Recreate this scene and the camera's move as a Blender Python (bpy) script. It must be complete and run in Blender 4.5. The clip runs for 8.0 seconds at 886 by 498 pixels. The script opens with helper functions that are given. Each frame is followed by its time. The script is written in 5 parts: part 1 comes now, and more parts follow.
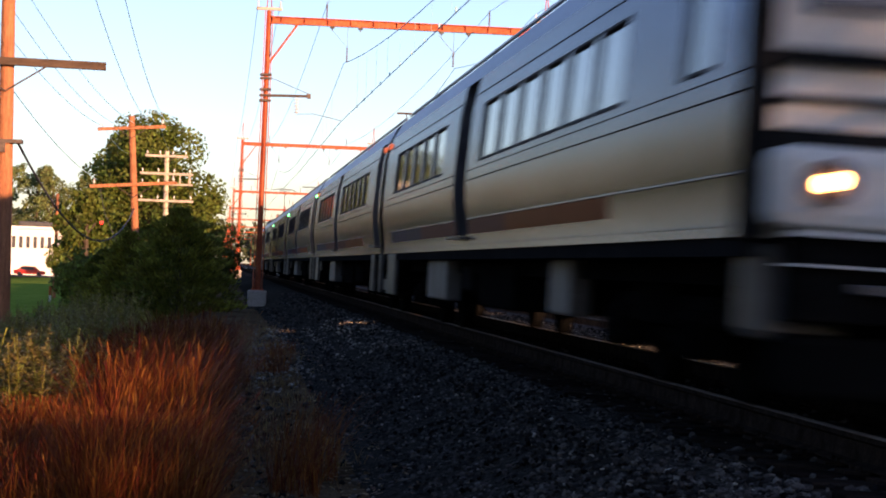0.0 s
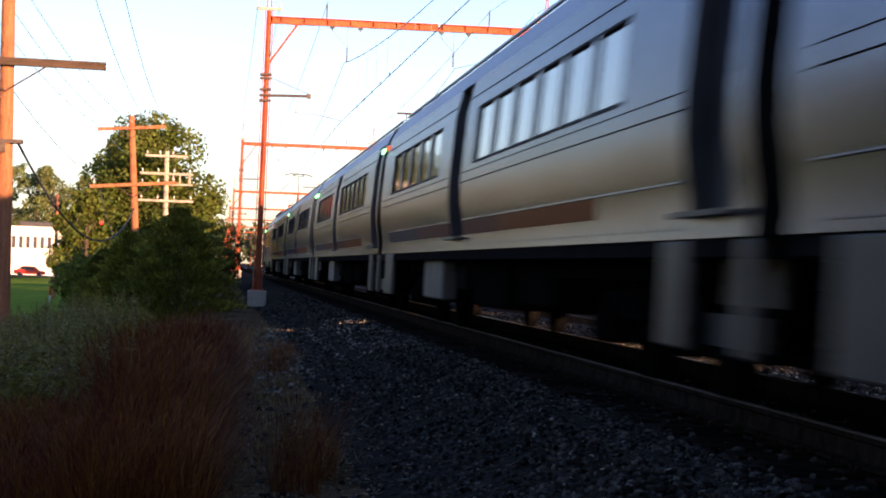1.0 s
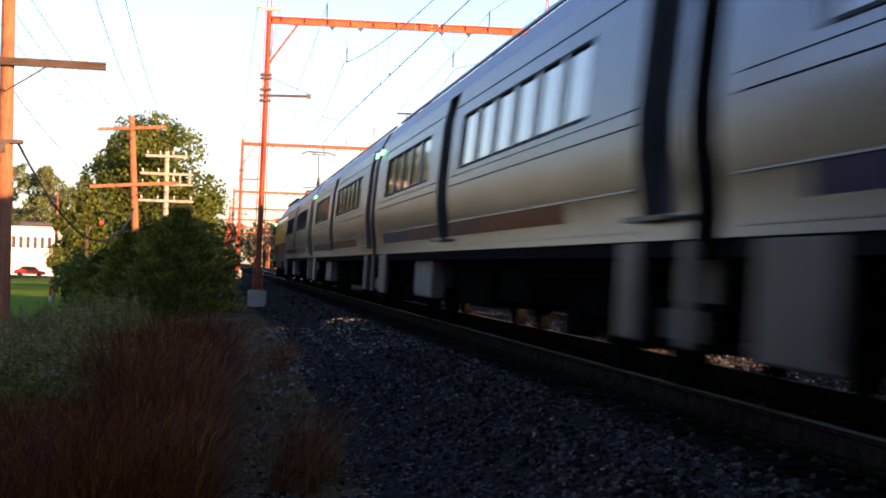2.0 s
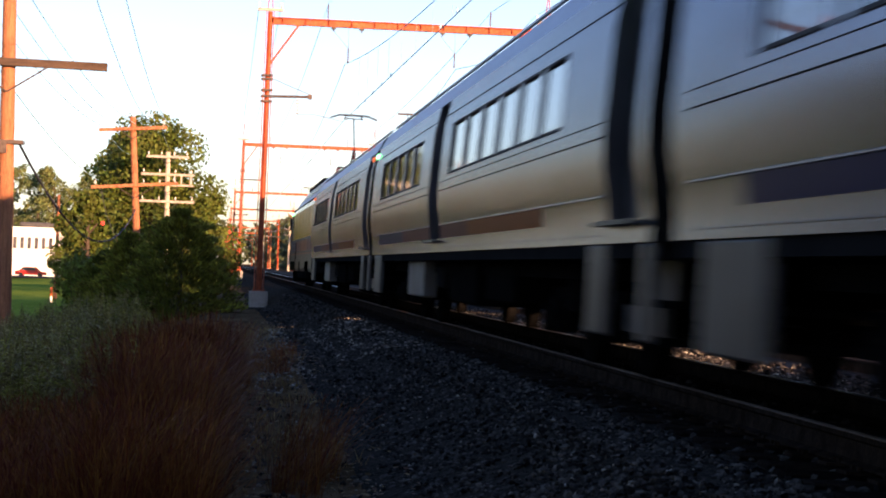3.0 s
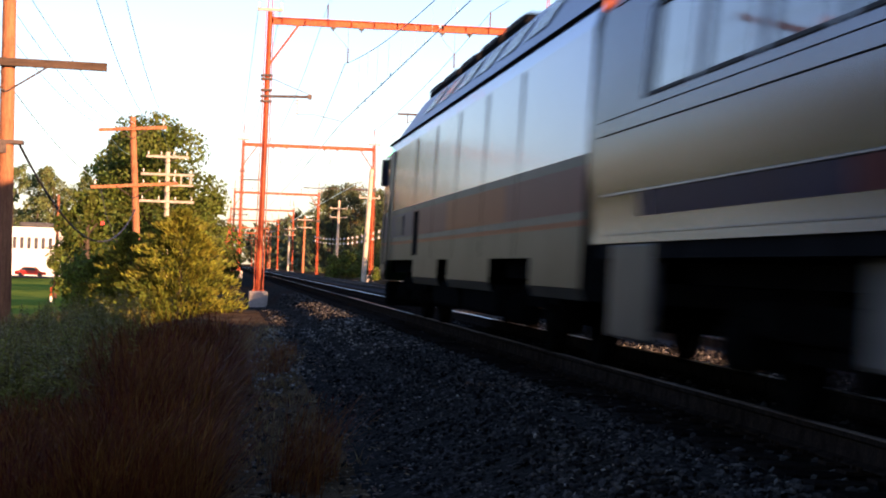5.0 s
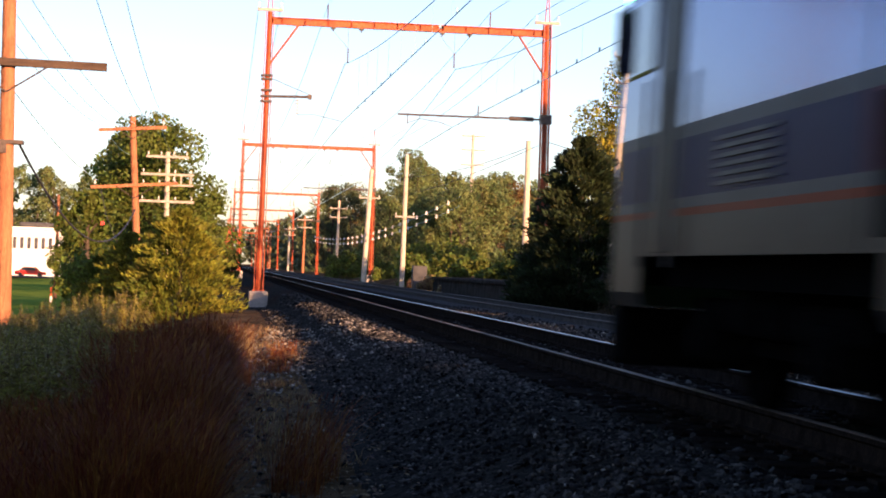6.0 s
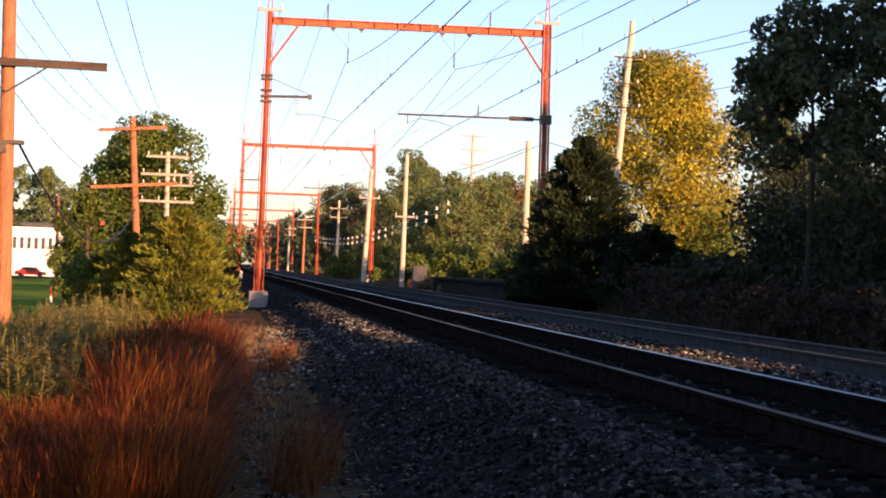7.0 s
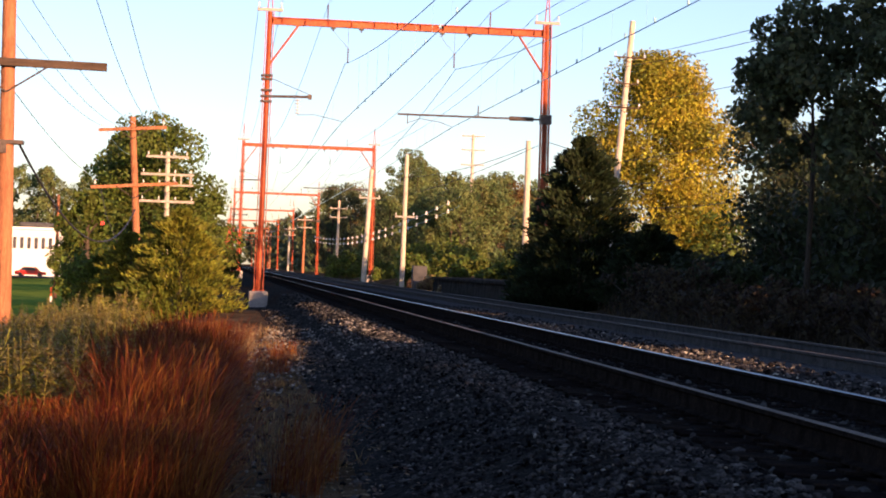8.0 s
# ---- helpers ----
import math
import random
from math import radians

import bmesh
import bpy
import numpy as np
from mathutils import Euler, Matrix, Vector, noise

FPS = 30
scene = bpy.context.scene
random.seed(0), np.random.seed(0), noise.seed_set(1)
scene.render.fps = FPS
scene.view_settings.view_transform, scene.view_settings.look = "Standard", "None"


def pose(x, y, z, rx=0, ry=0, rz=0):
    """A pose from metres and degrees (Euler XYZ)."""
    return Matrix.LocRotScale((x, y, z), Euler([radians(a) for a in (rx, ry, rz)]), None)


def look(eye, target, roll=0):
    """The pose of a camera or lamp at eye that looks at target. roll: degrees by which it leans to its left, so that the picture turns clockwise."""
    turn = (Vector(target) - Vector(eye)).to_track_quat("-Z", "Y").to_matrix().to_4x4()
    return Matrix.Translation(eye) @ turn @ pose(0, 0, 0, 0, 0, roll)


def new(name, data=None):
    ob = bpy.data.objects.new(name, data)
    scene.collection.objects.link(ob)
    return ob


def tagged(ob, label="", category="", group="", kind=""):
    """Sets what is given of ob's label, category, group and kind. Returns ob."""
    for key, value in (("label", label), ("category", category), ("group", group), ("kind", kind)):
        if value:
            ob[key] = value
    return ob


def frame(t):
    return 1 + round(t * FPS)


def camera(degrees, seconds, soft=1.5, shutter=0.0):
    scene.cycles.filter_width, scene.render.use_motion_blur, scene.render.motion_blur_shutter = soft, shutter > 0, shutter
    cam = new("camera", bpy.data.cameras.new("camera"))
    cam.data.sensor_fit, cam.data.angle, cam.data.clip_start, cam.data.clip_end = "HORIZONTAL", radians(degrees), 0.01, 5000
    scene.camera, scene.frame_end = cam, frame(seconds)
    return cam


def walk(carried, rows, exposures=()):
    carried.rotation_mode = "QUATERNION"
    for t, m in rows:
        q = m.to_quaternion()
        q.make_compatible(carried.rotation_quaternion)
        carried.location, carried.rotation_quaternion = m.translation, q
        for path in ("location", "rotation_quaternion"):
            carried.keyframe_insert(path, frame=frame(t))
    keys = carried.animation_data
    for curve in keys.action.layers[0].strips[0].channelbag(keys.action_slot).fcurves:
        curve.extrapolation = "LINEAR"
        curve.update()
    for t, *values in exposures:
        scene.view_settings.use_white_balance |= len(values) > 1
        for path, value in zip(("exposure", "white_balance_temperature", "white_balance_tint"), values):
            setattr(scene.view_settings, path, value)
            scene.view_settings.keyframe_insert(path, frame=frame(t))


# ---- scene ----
# ---------------------------------------------------------------- camera
EYE = (0.0, 0.0, 0.85)
F_DEG = 25.06


def aim(yaw, pitch, roll):
    y, p = radians(yaw), radians(pitch)
    way = Vector((math.sin(y) * math.cos(p), math.cos(y) * math.cos(p), math.sin(p)))
    return look(EYE, Vector(EYE) + way * 10, roll)


cam = camera(F_DEG, 8.0, soft=1.9, shutter=0.75)
walk(cam, [
    (0.0, aim(6.394, 0.592, 2.018)),
    (1.7, aim(6.394, 0.592, 2.018)),
    (2.8, aim(6.366, 0.613, 2.018)),
    (3.6, aim(6.346, 0.613, 2.018)),
    (4.6, aim(6.366, 0.613, 2.018)),
    (8.0, aim(6.366, 0.613, 2.018)),
], exposures=[(0.0, 1.25, 7650, 40), (0.3, 1.34, 7650, 40), (0.9, 1.5, 7650, 40), (1.7, 1.56, 7650, 40), (4.7, 1.56, 7650, 40), (6.0, 1.5, 7650, 40), (6.3, 1.38, 7650, 40), (6.7, 1.3, 7650, 40), (8.0, 1.27, 7650, 40)])

# ---------------------------------------------------------------- light
SUN_AZ, SUN_EL = 150.0, 8.0          # clockwise from the line of the track
world = bpy.data.worlds.new("evening_sky")
scene.world = world
world.use_nodes = True
wn = world.node_tree
sky = wn.nodes.new("ShaderNodeTexSky")
sky.sky_type = "NISHITA"
sky.sun_disc = False
sky.sun_elevation, sky.sun_rotation = radians(SUN_EL), radians(SUN_AZ)
sky.air_density, sky.dust_density, sky.ozone_density = 1.0, 0.45, 4.0
wn.nodes["Background"].inputs["Strength"].default_value = 0.15
wn.links.new(sky.outputs["Color"], wn.nodes["Background"].inputs["Color"])

to_sun = Vector((math.sin(radians(SUN_AZ)) * math.cos(radians(SUN_EL)),
                 math.cos(radians(SUN_AZ)) * math.cos(radians(SUN_EL)), math.sin(radians(SUN_EL))))
sun = new("sun", bpy.data.lights.new("sun", "SUN"))
sun.data.energy, sun.data.angle, sun.data.color = 5.0, radians(0.55), (1.0, 0.71, 0.43)
sun.matrix_world = look(to_sun * 50, (0, 0, 0))


# ---------------------------------------------------------------- materials
def material(name, base=(0.5, 0.5, 0.5), rough=0.6, metal=0.0, other=None, scale=4.0, detail=6.0, spread=(0.35, 0.65),
             bump=0.0, bump_scale=40.0, fine=None, island=0.0, per_object=0.0, spec=0.12, emit=None, stretch=(1, 1, 1), thin=0.0, world_space=False, edge=1.0):
    """One procedural surface: two colours mixed by coarse noise, a finer noise over it, relief, and a spread per piece."""
    m = bpy.data.materials.new(name)
    m.use_nodes = True
    nt = m.node_tree
    b = nt.nodes["Principled BSDF"]
    b.inputs["Roughness"].default_value = rough
    b.inputs["Metallic"].default_value = metal
    b.inputs["Specular IOR Level"].default_value = spec
    b.inputs["Specular Tint"].default_value = (edge, edge, edge, 1)
    tc = nt.nodes.new("ShaderNodeTexCoord")
    mp = nt.nodes.new("ShaderNodeMapping")
    mp.inputs["Scale"].default_value = stretch
    if world_space:
        geo = nt.nodes.new("ShaderNodeNewGeometry")
        nt.links.new(geo.outputs["Position"], mp.inputs["Vector"])
    else:
        nt.links.new(tc.outputs["Object"], mp.inputs["Vector"])
    n1 = nt.nodes.new("ShaderNodeTexNoise")
    n1.inputs["Scale"].default_value, n1.inputs["Detail"].default_value = scale, detail
    nt.links.new(mp.outputs["Vector"], n1.inputs["Vector"])
    ramp = nt.nodes.new("ShaderNodeValToRGB")
    ramp.color_ramp.elements[0].position, ramp.color_ramp.elements[1].position = spread
    ramp.color_ramp.elements[0].color = (*base, 1)
    ramp.color_ramp.elements[1].color = (*(other or base), 1)
    nt.links.new(n1.outputs["Fac"], ramp.inputs["Fac"])
    colour = ramp.outputs["Color"]
    if fine:
        n2 = nt.nodes.new("ShaderNodeTexNoise")
        n2.inputs["Scale"].default_value, n2.inputs["Detail"].default_value = fine[0], 4.0
        nt.links.new(mp.outputs["Vector"], n2.inputs["Vector"])
        mr = nt.nodes.new("ShaderNodeMapRange")
        mr.inputs["From Min"].default_value, mr.inputs["From Max"].default_value = 0.3, 0.7
        mr.inputs["To Min"].default_value, mr.inputs["To Max"].default_value = 1 - fine[1], 1 + fine[1]
        nt.links.new(n2.outputs["Fac"], mr.inputs["Value"])
        hsv = nt.nodes.new("ShaderNodeHueSaturation")
        nt.links.new(colour, hsv.inputs["Color"])
        nt.links.new(mr.outputs["Result"], hsv.inputs["Value"])
        colour = hsv.outputs["Color"]
    for amount, node, out in ((island, "ShaderNodeNewGeometry", "Random Per Island"), (per_object, "ShaderNodeObjectInfo", "Random")):
        if amount:
            rnd = nt.nodes.new(node)
            mr = nt.nodes.new("ShaderNodeMapRange")
            mr.inputs["To Min"].default_value, mr.inputs["To Max"].default_value = 1 - amount, 1 + amount
            nt.links.new(rnd.outputs[out], mr.inputs["Value"])
            hsv = nt.nodes.new("ShaderNodeHueSaturation")
            nt.links.new(colour, hsv.inputs["Color"])
            nt.links.new(mr.outputs["Result"], hsv.inputs["Value"])
            mh = nt.nodes.new("ShaderNodeMapRange")
            mh.inputs["To Min"].default_value, mh.inputs["To Max"].default_value = 0.5 - amount * 0.06, 0.5 + amount * 0.06
            nt.links.new(rnd.outputs[out], mh.inputs["Value"])
            nt.links.new(mh.outputs["Result"], hsv.inputs["Hue"])
            colour = hsv.outputs["Color"]
    nt.links.new(colour, b.inputs["Base Color"])
    if bump:
        n3 = nt.nodes.new("ShaderNodeTexNoise")
        n3.inputs["Scale"].default_value, n3.inputs["Detail"].default_value = bump_scale, 5.0
        nt.links.new(mp.outputs["Vector"], n3.inputs["Vector"])
        bp = nt.nodes.new("ShaderNodeBump")
        bp.inputs["Strength"].default_value, bp.inputs["Distance"].default_value = bump, 0.02
        nt.links.new(n3.outputs["Fac"], bp.inputs["Height"])
        nt.links.new(bp.outputs["Normal"], b.inputs["Normal"])
    if thin:
        tr = nt.nodes.new("ShaderNodeBsdfTranslucent")
        nt.links.new(colour, tr.inputs["Color"])
        mix = nt.nodes.new("ShaderNodeMixShader")
        mix.inputs["Fac"].default_value = thin
        nt.links.new(b.outputs["BSDF"], mix.inputs[1])
        nt.links.new(tr.outputs["BSDF"], mix.inputs[2])
        nt.links.new(mix.outputs["Shader"], nt.nodes["Material Output"].inputs["Surface"])
    if emit:
        b.inputs["Emission Color"].default_value = (*emit[0], 1)
        b.inputs["Emission Strength"].default_value = emit[1]
    return m


M_GROUND = material("soil", (0.042, 0.026, 0.014), 0.95, other=(0.13, 0.085, 0.048), scale=0.9, fine=(14, 0.35), bump=0.6, bump_scale=9, world_space=True, spec=0.0)
M_LAWN = material("lawn", (0.12, 0.2, 0.028), 0.9, other=(0.19, 0.26, 0.045), scale=0.5, fine=(30, 0.3), bump=0.4, bump_scale=30, world_space=True, spec=0.0)
# Ballast and stone: shade is put into colours well below real stone.
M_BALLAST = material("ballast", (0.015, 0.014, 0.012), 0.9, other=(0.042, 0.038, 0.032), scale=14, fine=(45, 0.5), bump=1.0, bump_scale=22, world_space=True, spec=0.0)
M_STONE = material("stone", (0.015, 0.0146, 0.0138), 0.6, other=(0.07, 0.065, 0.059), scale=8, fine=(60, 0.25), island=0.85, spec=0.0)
M_STONE_PALE = material("pale_stone", (0.12, 0.105, 0.085), 0.6, other=(0.22, 0.19, 0.155), scale=8, fine=(60, 0.25), island=0.6)
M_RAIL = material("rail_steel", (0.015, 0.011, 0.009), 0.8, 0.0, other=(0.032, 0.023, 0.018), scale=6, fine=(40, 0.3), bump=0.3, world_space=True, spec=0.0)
M_RAIL_DUSTY = material("dusty_rail_steel", (0.06, 0.055, 0.05), 0.85, 0.0, other=(0.1, 0.09, 0.08), scale=6, fine=(40, 0.3), bump=0.3, world_space=True, spec=0.0)
M_RAILTOP = material("rail_head", (0.26, 0.25, 0.245), 0.34, 1.0, other=(0.17, 0.155, 0.145), scale=3, world_space=True)
M_RAILDULL = material("dull_rail_head", (0.12, 0.088, 0.066), 0.6, 0.0, other=(0.2, 0.15, 0.11), scale=2, fine=(20, 0.2), world_space=True, spec=0.02)
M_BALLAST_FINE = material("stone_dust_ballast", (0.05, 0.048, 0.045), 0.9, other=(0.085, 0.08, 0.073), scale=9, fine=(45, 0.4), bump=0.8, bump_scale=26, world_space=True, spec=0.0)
M_TIE_GREY = material("grey_tie_wood", (0.05, 0.046, 0.042), 0.9, other=(0.085, 0.078, 0.07), scale=5, stretch=(1, 8, 8), fine=(40, 0.35), bump=0.7, bump_scale=30, per_object=0.3, spec=0.0)
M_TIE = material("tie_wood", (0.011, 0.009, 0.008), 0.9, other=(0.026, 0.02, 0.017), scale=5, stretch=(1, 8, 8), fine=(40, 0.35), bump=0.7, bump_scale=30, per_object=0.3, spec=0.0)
M_RUST = material("portal_steel", (0.46, 0.115, 0.05), 0.8, 0.0, other=(0.34, 0.08, 0.04), scale=1.6, fine=(14, 0.3), bump=0.35, bump_scale=25)
M_IRON = material("dark_iron", (0.07, 0.055, 0.05), 0.6, 0.4, other=(0.12, 0.09, 0.07), scale=6, fine=(30, 0.3))
M_PORCELAIN = material("porcelain", (0.7, 0.66, 0.55), 0.25, spec=0.5, other=(0.6, 0.55, 0.45), scale=5)
M_PORCELAIN_DARK = material("brown_porcelain", (0.09, 0.05, 0.035), 0.25, other=(0.13, 0.07, 0.05), scale=5)
M_CONCRETE = material("concrete", (0.36, 0.31, 0.26), 0.9, other=(0.3, 0.26, 0.21), scale=2.2, fine=(18, 0.25), bump=0.6, bump_scale=16)
M_POLE = material("pole_wood", (0.40, 0.16, 0.075), 0.85, other=(0.27, 0.105, 0.052), scale=3.5, stretch=(6, 6, 0.6), fine=(24, 0.3), bump=0.6, bump_scale=24)
M_POLE_PALE = material("pale_pole_wood", (0.55, 0.46, 0.34), 0.85, other=(0.42, 0.34, 0.24), scale=3.5, stretch=(6, 6, 0.6), fine=(24, 0.25), bump=0.4)
M_ARM = material("weathered_arm", (0.1, 0.066, 0.046), 0.9, other=(0.06, 0.04, 0.028), scale=3, stretch=(1, 8, 8), fine=(30, 0.3), bump=0.5)
M_ARM_PALE = material("pale_arm", (0.42, 0.36, 0.29), 0.9, other=(0.33, 0.28, 0.22), scale=3, fine=(30, 0.2))
# Bleed of the bright sky over thin wires is put into this cyan.
M_WIRE = material("wire", (0.27, 0.5, 0.55), 0.5, 0.0, other=(0.2, 0.4, 0.45), scale=1)
# Darker concrete copy: the trees' shade on the platform is put into it.
M_SHADED_CONCRETE = material("shaded_concrete", (0.06, 0.052, 0.045), 0.9, other=(0.034, 0.03, 0.026), scale=1.5, fine=(14, 0.3), bump=0.5, spec=0.0)
M_CABLE = material("black_cable", (0.03, 0.035, 0.045), 0.6, other=(0.05, 0.05, 0.06), scale=1)

M_STEEL = material("brushed_steel", (0.245, 0.265, 0.315), 0.25, 0.9, other=(0.195, 0.21, 0.245), scale=1.2, stretch=(1, 0.25, 2), fine=(60, 0.06), bump=0.05, bump_scale=30, edge=0.42)
M_ROOF = material("roof_steel", (0.30, 0.315, 0.37), 0.36, 0.9, other=(0.22, 0.23, 0.27), scale=1.0, stretch=(1, 0.3, 1), fine=(40, 0.12), edge=0.6)
M_SKIRT = material("grey_skirt_paint", (0.11, 0.107, 0.103), 0.45, 0.5, other=(0.078, 0.075, 0.072), scale=1.5, fine=(25, 0.12), edge=0.4)
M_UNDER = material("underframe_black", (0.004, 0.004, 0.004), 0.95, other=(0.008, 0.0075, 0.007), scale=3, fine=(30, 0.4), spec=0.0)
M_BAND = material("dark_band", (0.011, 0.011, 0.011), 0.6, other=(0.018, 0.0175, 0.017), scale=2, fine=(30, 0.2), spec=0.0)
M_BOXPAINT = material("grey_box_paint", (0.13, 0.12, 0.108), 0.6, other=(0.075, 0.068, 0.06), scale=2.5, fine=(30, 0.15), bump=0.1)
M_RUBBER = material("black_rubber", (0.02, 0.02, 0.022), 0.7, other=(0.03, 0.03, 0.032), scale=5)
# Blue in the glass colour stands in for reflected sky.
M_GLASS = material("sky_tinted_glass", (0.03, 0.04, 0.07), 0.05, 0.0, other=(0.045, 0.058, 0.095), scale=0.8, spec=0.28)
M_DOOR = material("door_steel", (0.085, 0.085, 0.088), 0.45, 0.5, other=(0.06, 0.06, 0.063), scale=2)
M_BLUE = material("blue_stripe", (0.018, 0.022, 0.085), 0.4, 0.6, other=(0.022, 0.027, 0.1), scale=2, edge=0.2)
M_PURPLE = material("purple_stripe", (0.13, 0.018, 0.045), 0.4, 0.6, other=(0.15, 0.021, 0.05), scale=2, edge=0.2)
M_ORANGE = material("orange_stripe", (0.25, 0.05, 0.016), 0.4, 0.6, other=(0.28, 0.06, 0.02), scale=2, edge=0.2)
# Silver paint with the blue of reflected sky put into its base colour.
M_LOCO = material("loco_sky_tinted_silver", (0.175, 0.215, 0.345), 0.14, 0.9, other=(0.155, 0.19, 0.305), scale=0.8, fine=(30, 0.05), edge=0.68)
M_LOCO_LOW = material("loco_grey_paint", (0.105, 0.097, 0.086), 0.4, 0.6, other=(0.07, 0.065, 0.058), scale=1.4, fine=(24, 0.2), edge=0.35)
M_CABWHITE = material("cab_cream_paint", (0.66, 0.64, 0.57), 0.5, other=(0.54, 0.52, 0.46), scale=1.5, fine=(20, 0.08))
M_RED = material("red_insulator", (0.42, 0.05, 0.03), 0.4, other=(0.35, 0.04, 0.025), scale=4)
M_LAMP = material("headlight_glow", (1, 0.8, 0.5), 0.4, emit=((1.0, 0.42, 0.1), 18.0))
M_GREEN = material("green_marker_glow", (0.1, 1, 0.3), 0.4, emit=((0.03, 0.9, 0.25), 3.5))
M_AMBER = material("amber_marker_glow", (1, 0.3, 0.1), 0.4, emit=((1.0, 0.18, 0.05), 0.35))
M_SIGNAL = material("red_signal_glow", (1, 0.05, 0.02), 0.4, emit=((1.0, 0.03, 0.02), 1.0))

M_BARK = material("bark", (0.09, 0.065, 0.045), 0.95, other=(0.05, 0.038, 0.028), scale=6, stretch=(3, 3, 0.6), fine=(30, 0.3), bump=0.8)


def leaf_material(name, a, b, spread=0.5):
    return material(name, a, 0.6, other=b, scale=0.7, fine=(5, 0.3), island=spread, thin=0.35, spec=0.15, world_space=True)


M_LEAF = leaf_material("leaf_green", (0.06, 0.088, 0.016), (0.125, 0.15, 0.026))
M_LEAF_YELLOW = leaf_material("leaf_yellow", (0.15, 0.155, 0.024), (0.42, 0.32, 0.035))
M_LEAF_DARK = leaf_material("leaf_dark", (0.055, 0.072, 0.034), (0.1, 0.118, 0.052))
# Darker leaf copy: the shade under the trees is put into its colour.
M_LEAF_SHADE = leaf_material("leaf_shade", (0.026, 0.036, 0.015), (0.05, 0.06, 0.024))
M_LEAF_FAR = leaf_material("leaf_far", (0.085, 0.125, 0.045), (0.17, 0.185, 0.06))
M_LEAF_RUST = leaf_material("leaf_rust", (0.16, 0.075, 0.03), (0.12, 0.1, 0.03))
M_CEDAR = leaf_material("cedar_needles", (0.085, 0.11, 0.018), (0.23, 0.21, 0.028))
# Same cedar needles with the shade across the line put into the colour.
M_CEDAR_SHADED = leaf_material("shaded_cedar_needles", (0.018, 0.03, 0.012), (0.03, 0.042, 0.016))
M_WEED = leaf_material("weed_leaf", (0.15, 0.15, 0.028), (0.32, 0.24, 0.05))
M_GRASS_RED = leaf_material("red_grass", (0.115, 0.023, 0.007), (0.25, 0.072, 0.02))
M_GRASS_TAN = leaf_material("tan_grass", (0.2, 0.11, 0.045), (0.28, 0.17, 0.08))
M_PLUME = leaf_material("seed_plume", (0.2, 0.17, 0.06), (0.34, 0.25, 0.1))
M_LITTER = leaf_material("leaf_litter", (0.1, 0.055, 0.025), (0.24, 0.15, 0.08))
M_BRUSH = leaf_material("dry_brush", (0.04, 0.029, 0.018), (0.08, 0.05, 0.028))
M_RENDER = material("white_wall", (0.78, 0.74, 0.66), 0.8, other=(0.68, 0.64, 0.57), scale=1.0, fine=(12, 0.06))
M_DARKGLASS = material("dark_pane", (0.05, 0.05, 0.055), 0.1, spec=0.5, other=(0.07, 0.07, 0.075), scale=1)
M_CARRED = material("red_car_paint", (0.5, 0.03, 0.02), 0.25, spec=0.5, other=(0.45, 0.028, 0.02), scale=1)
M_ASPHALT = material("asphalt", (0.05, 0.05, 0.05), 0.9, other=(0.07, 0.068, 0.065), scale=1.5, fine=(40, 0.3), world_space=True)
M_GREYPAINT = material("cabinet_grey", (0.075, 0.073, 0.07), 0.6, other=(0.055, 0.053, 0.05), scale=2, fine=(20, 0.1))
M_MARKER = material("marker_orange", (0.6, 0.12, 0.04), 0.5, other=(0.5, 0.1, 0.03), scale=5)


# ---------------------------------------------------------------- mesh helpers
def part(name, bm, mat, parent=None, label=""):
    """Link a bmesh as one mesh object, under a thing or part if one is given."""
    me = bpy.data.meshes.new(name)
    bm.normal_update()
    bm.to_mesh(me)
    bm.free()
    me.materials.append(mat)
    ob = new(name, me)
    if parent:
        ob.parent = parent
    return tagged(ob, label)


def shared(name, me, parent, at=None):
    ob = new(name, me)
    ob.parent = parent
    if at is not None:
        ob.matrix_basis = at
    return ob


def thing(name, m, label, category, group="", kind=""):
    ob = new(name)
    ob.empty_display_size = 0.2
    ob.matrix_basis = m
    return tagged(ob, label, category, group, kind)


def box(bm, x0, x1, y0, y1, z0, z1, bevel=0.0):
    r = bmesh.ops.create_cube(bm, size=1.0, matrix=Matrix.LocRotScale(((x0 + x1) / 2, (y0 + y1) / 2, (z0 + z1) / 2), None, (x1 - x0, y1 - y0, z1 - z0)))
    if bevel:
        edges = list({e for v in r["verts"] for e in v.link_edges})
        bmesh.ops.bevel(bm, geom=edges, offset=bevel, segments=2, affect="EDGES", profile=0.5)
    return bm


def boxes(*rows, bevel=0.0):
    bm = bmesh.new()
    for r in rows:
        box(bm, *r, bevel=bevel)
    return bm


def tube(bm, a, b, r0, r1=None, seg=10, caps=True):
    a, b = Vector(a), Vector(b)
    d = b - a
    m = Matrix.Translation((a + b) / 2) @ d.to_track_quat("Z", "Y").to_matrix().to_4x4()
    bmesh.ops.create_cone(bm, cap_ends=caps, segments=seg, radius1=r0, radius2=r0 if r1 is None else r1, depth=d.length, matrix=m)
    return bm


def tubes(*rows, seg=10):
    bm = bmesh.new()
    for r in rows:
        tube(bm, *r, seg=seg)
    return bm


def raw(name, verts, faces, mat, parent=None, label=""):
    me = bpy.data.meshes.new(name)
    me.from_pydata(verts, [], faces)
    me.materials.append(mat)
    ob = new(name, me)
    if parent:
        ob.parent = parent
    return tagged(ob, label)


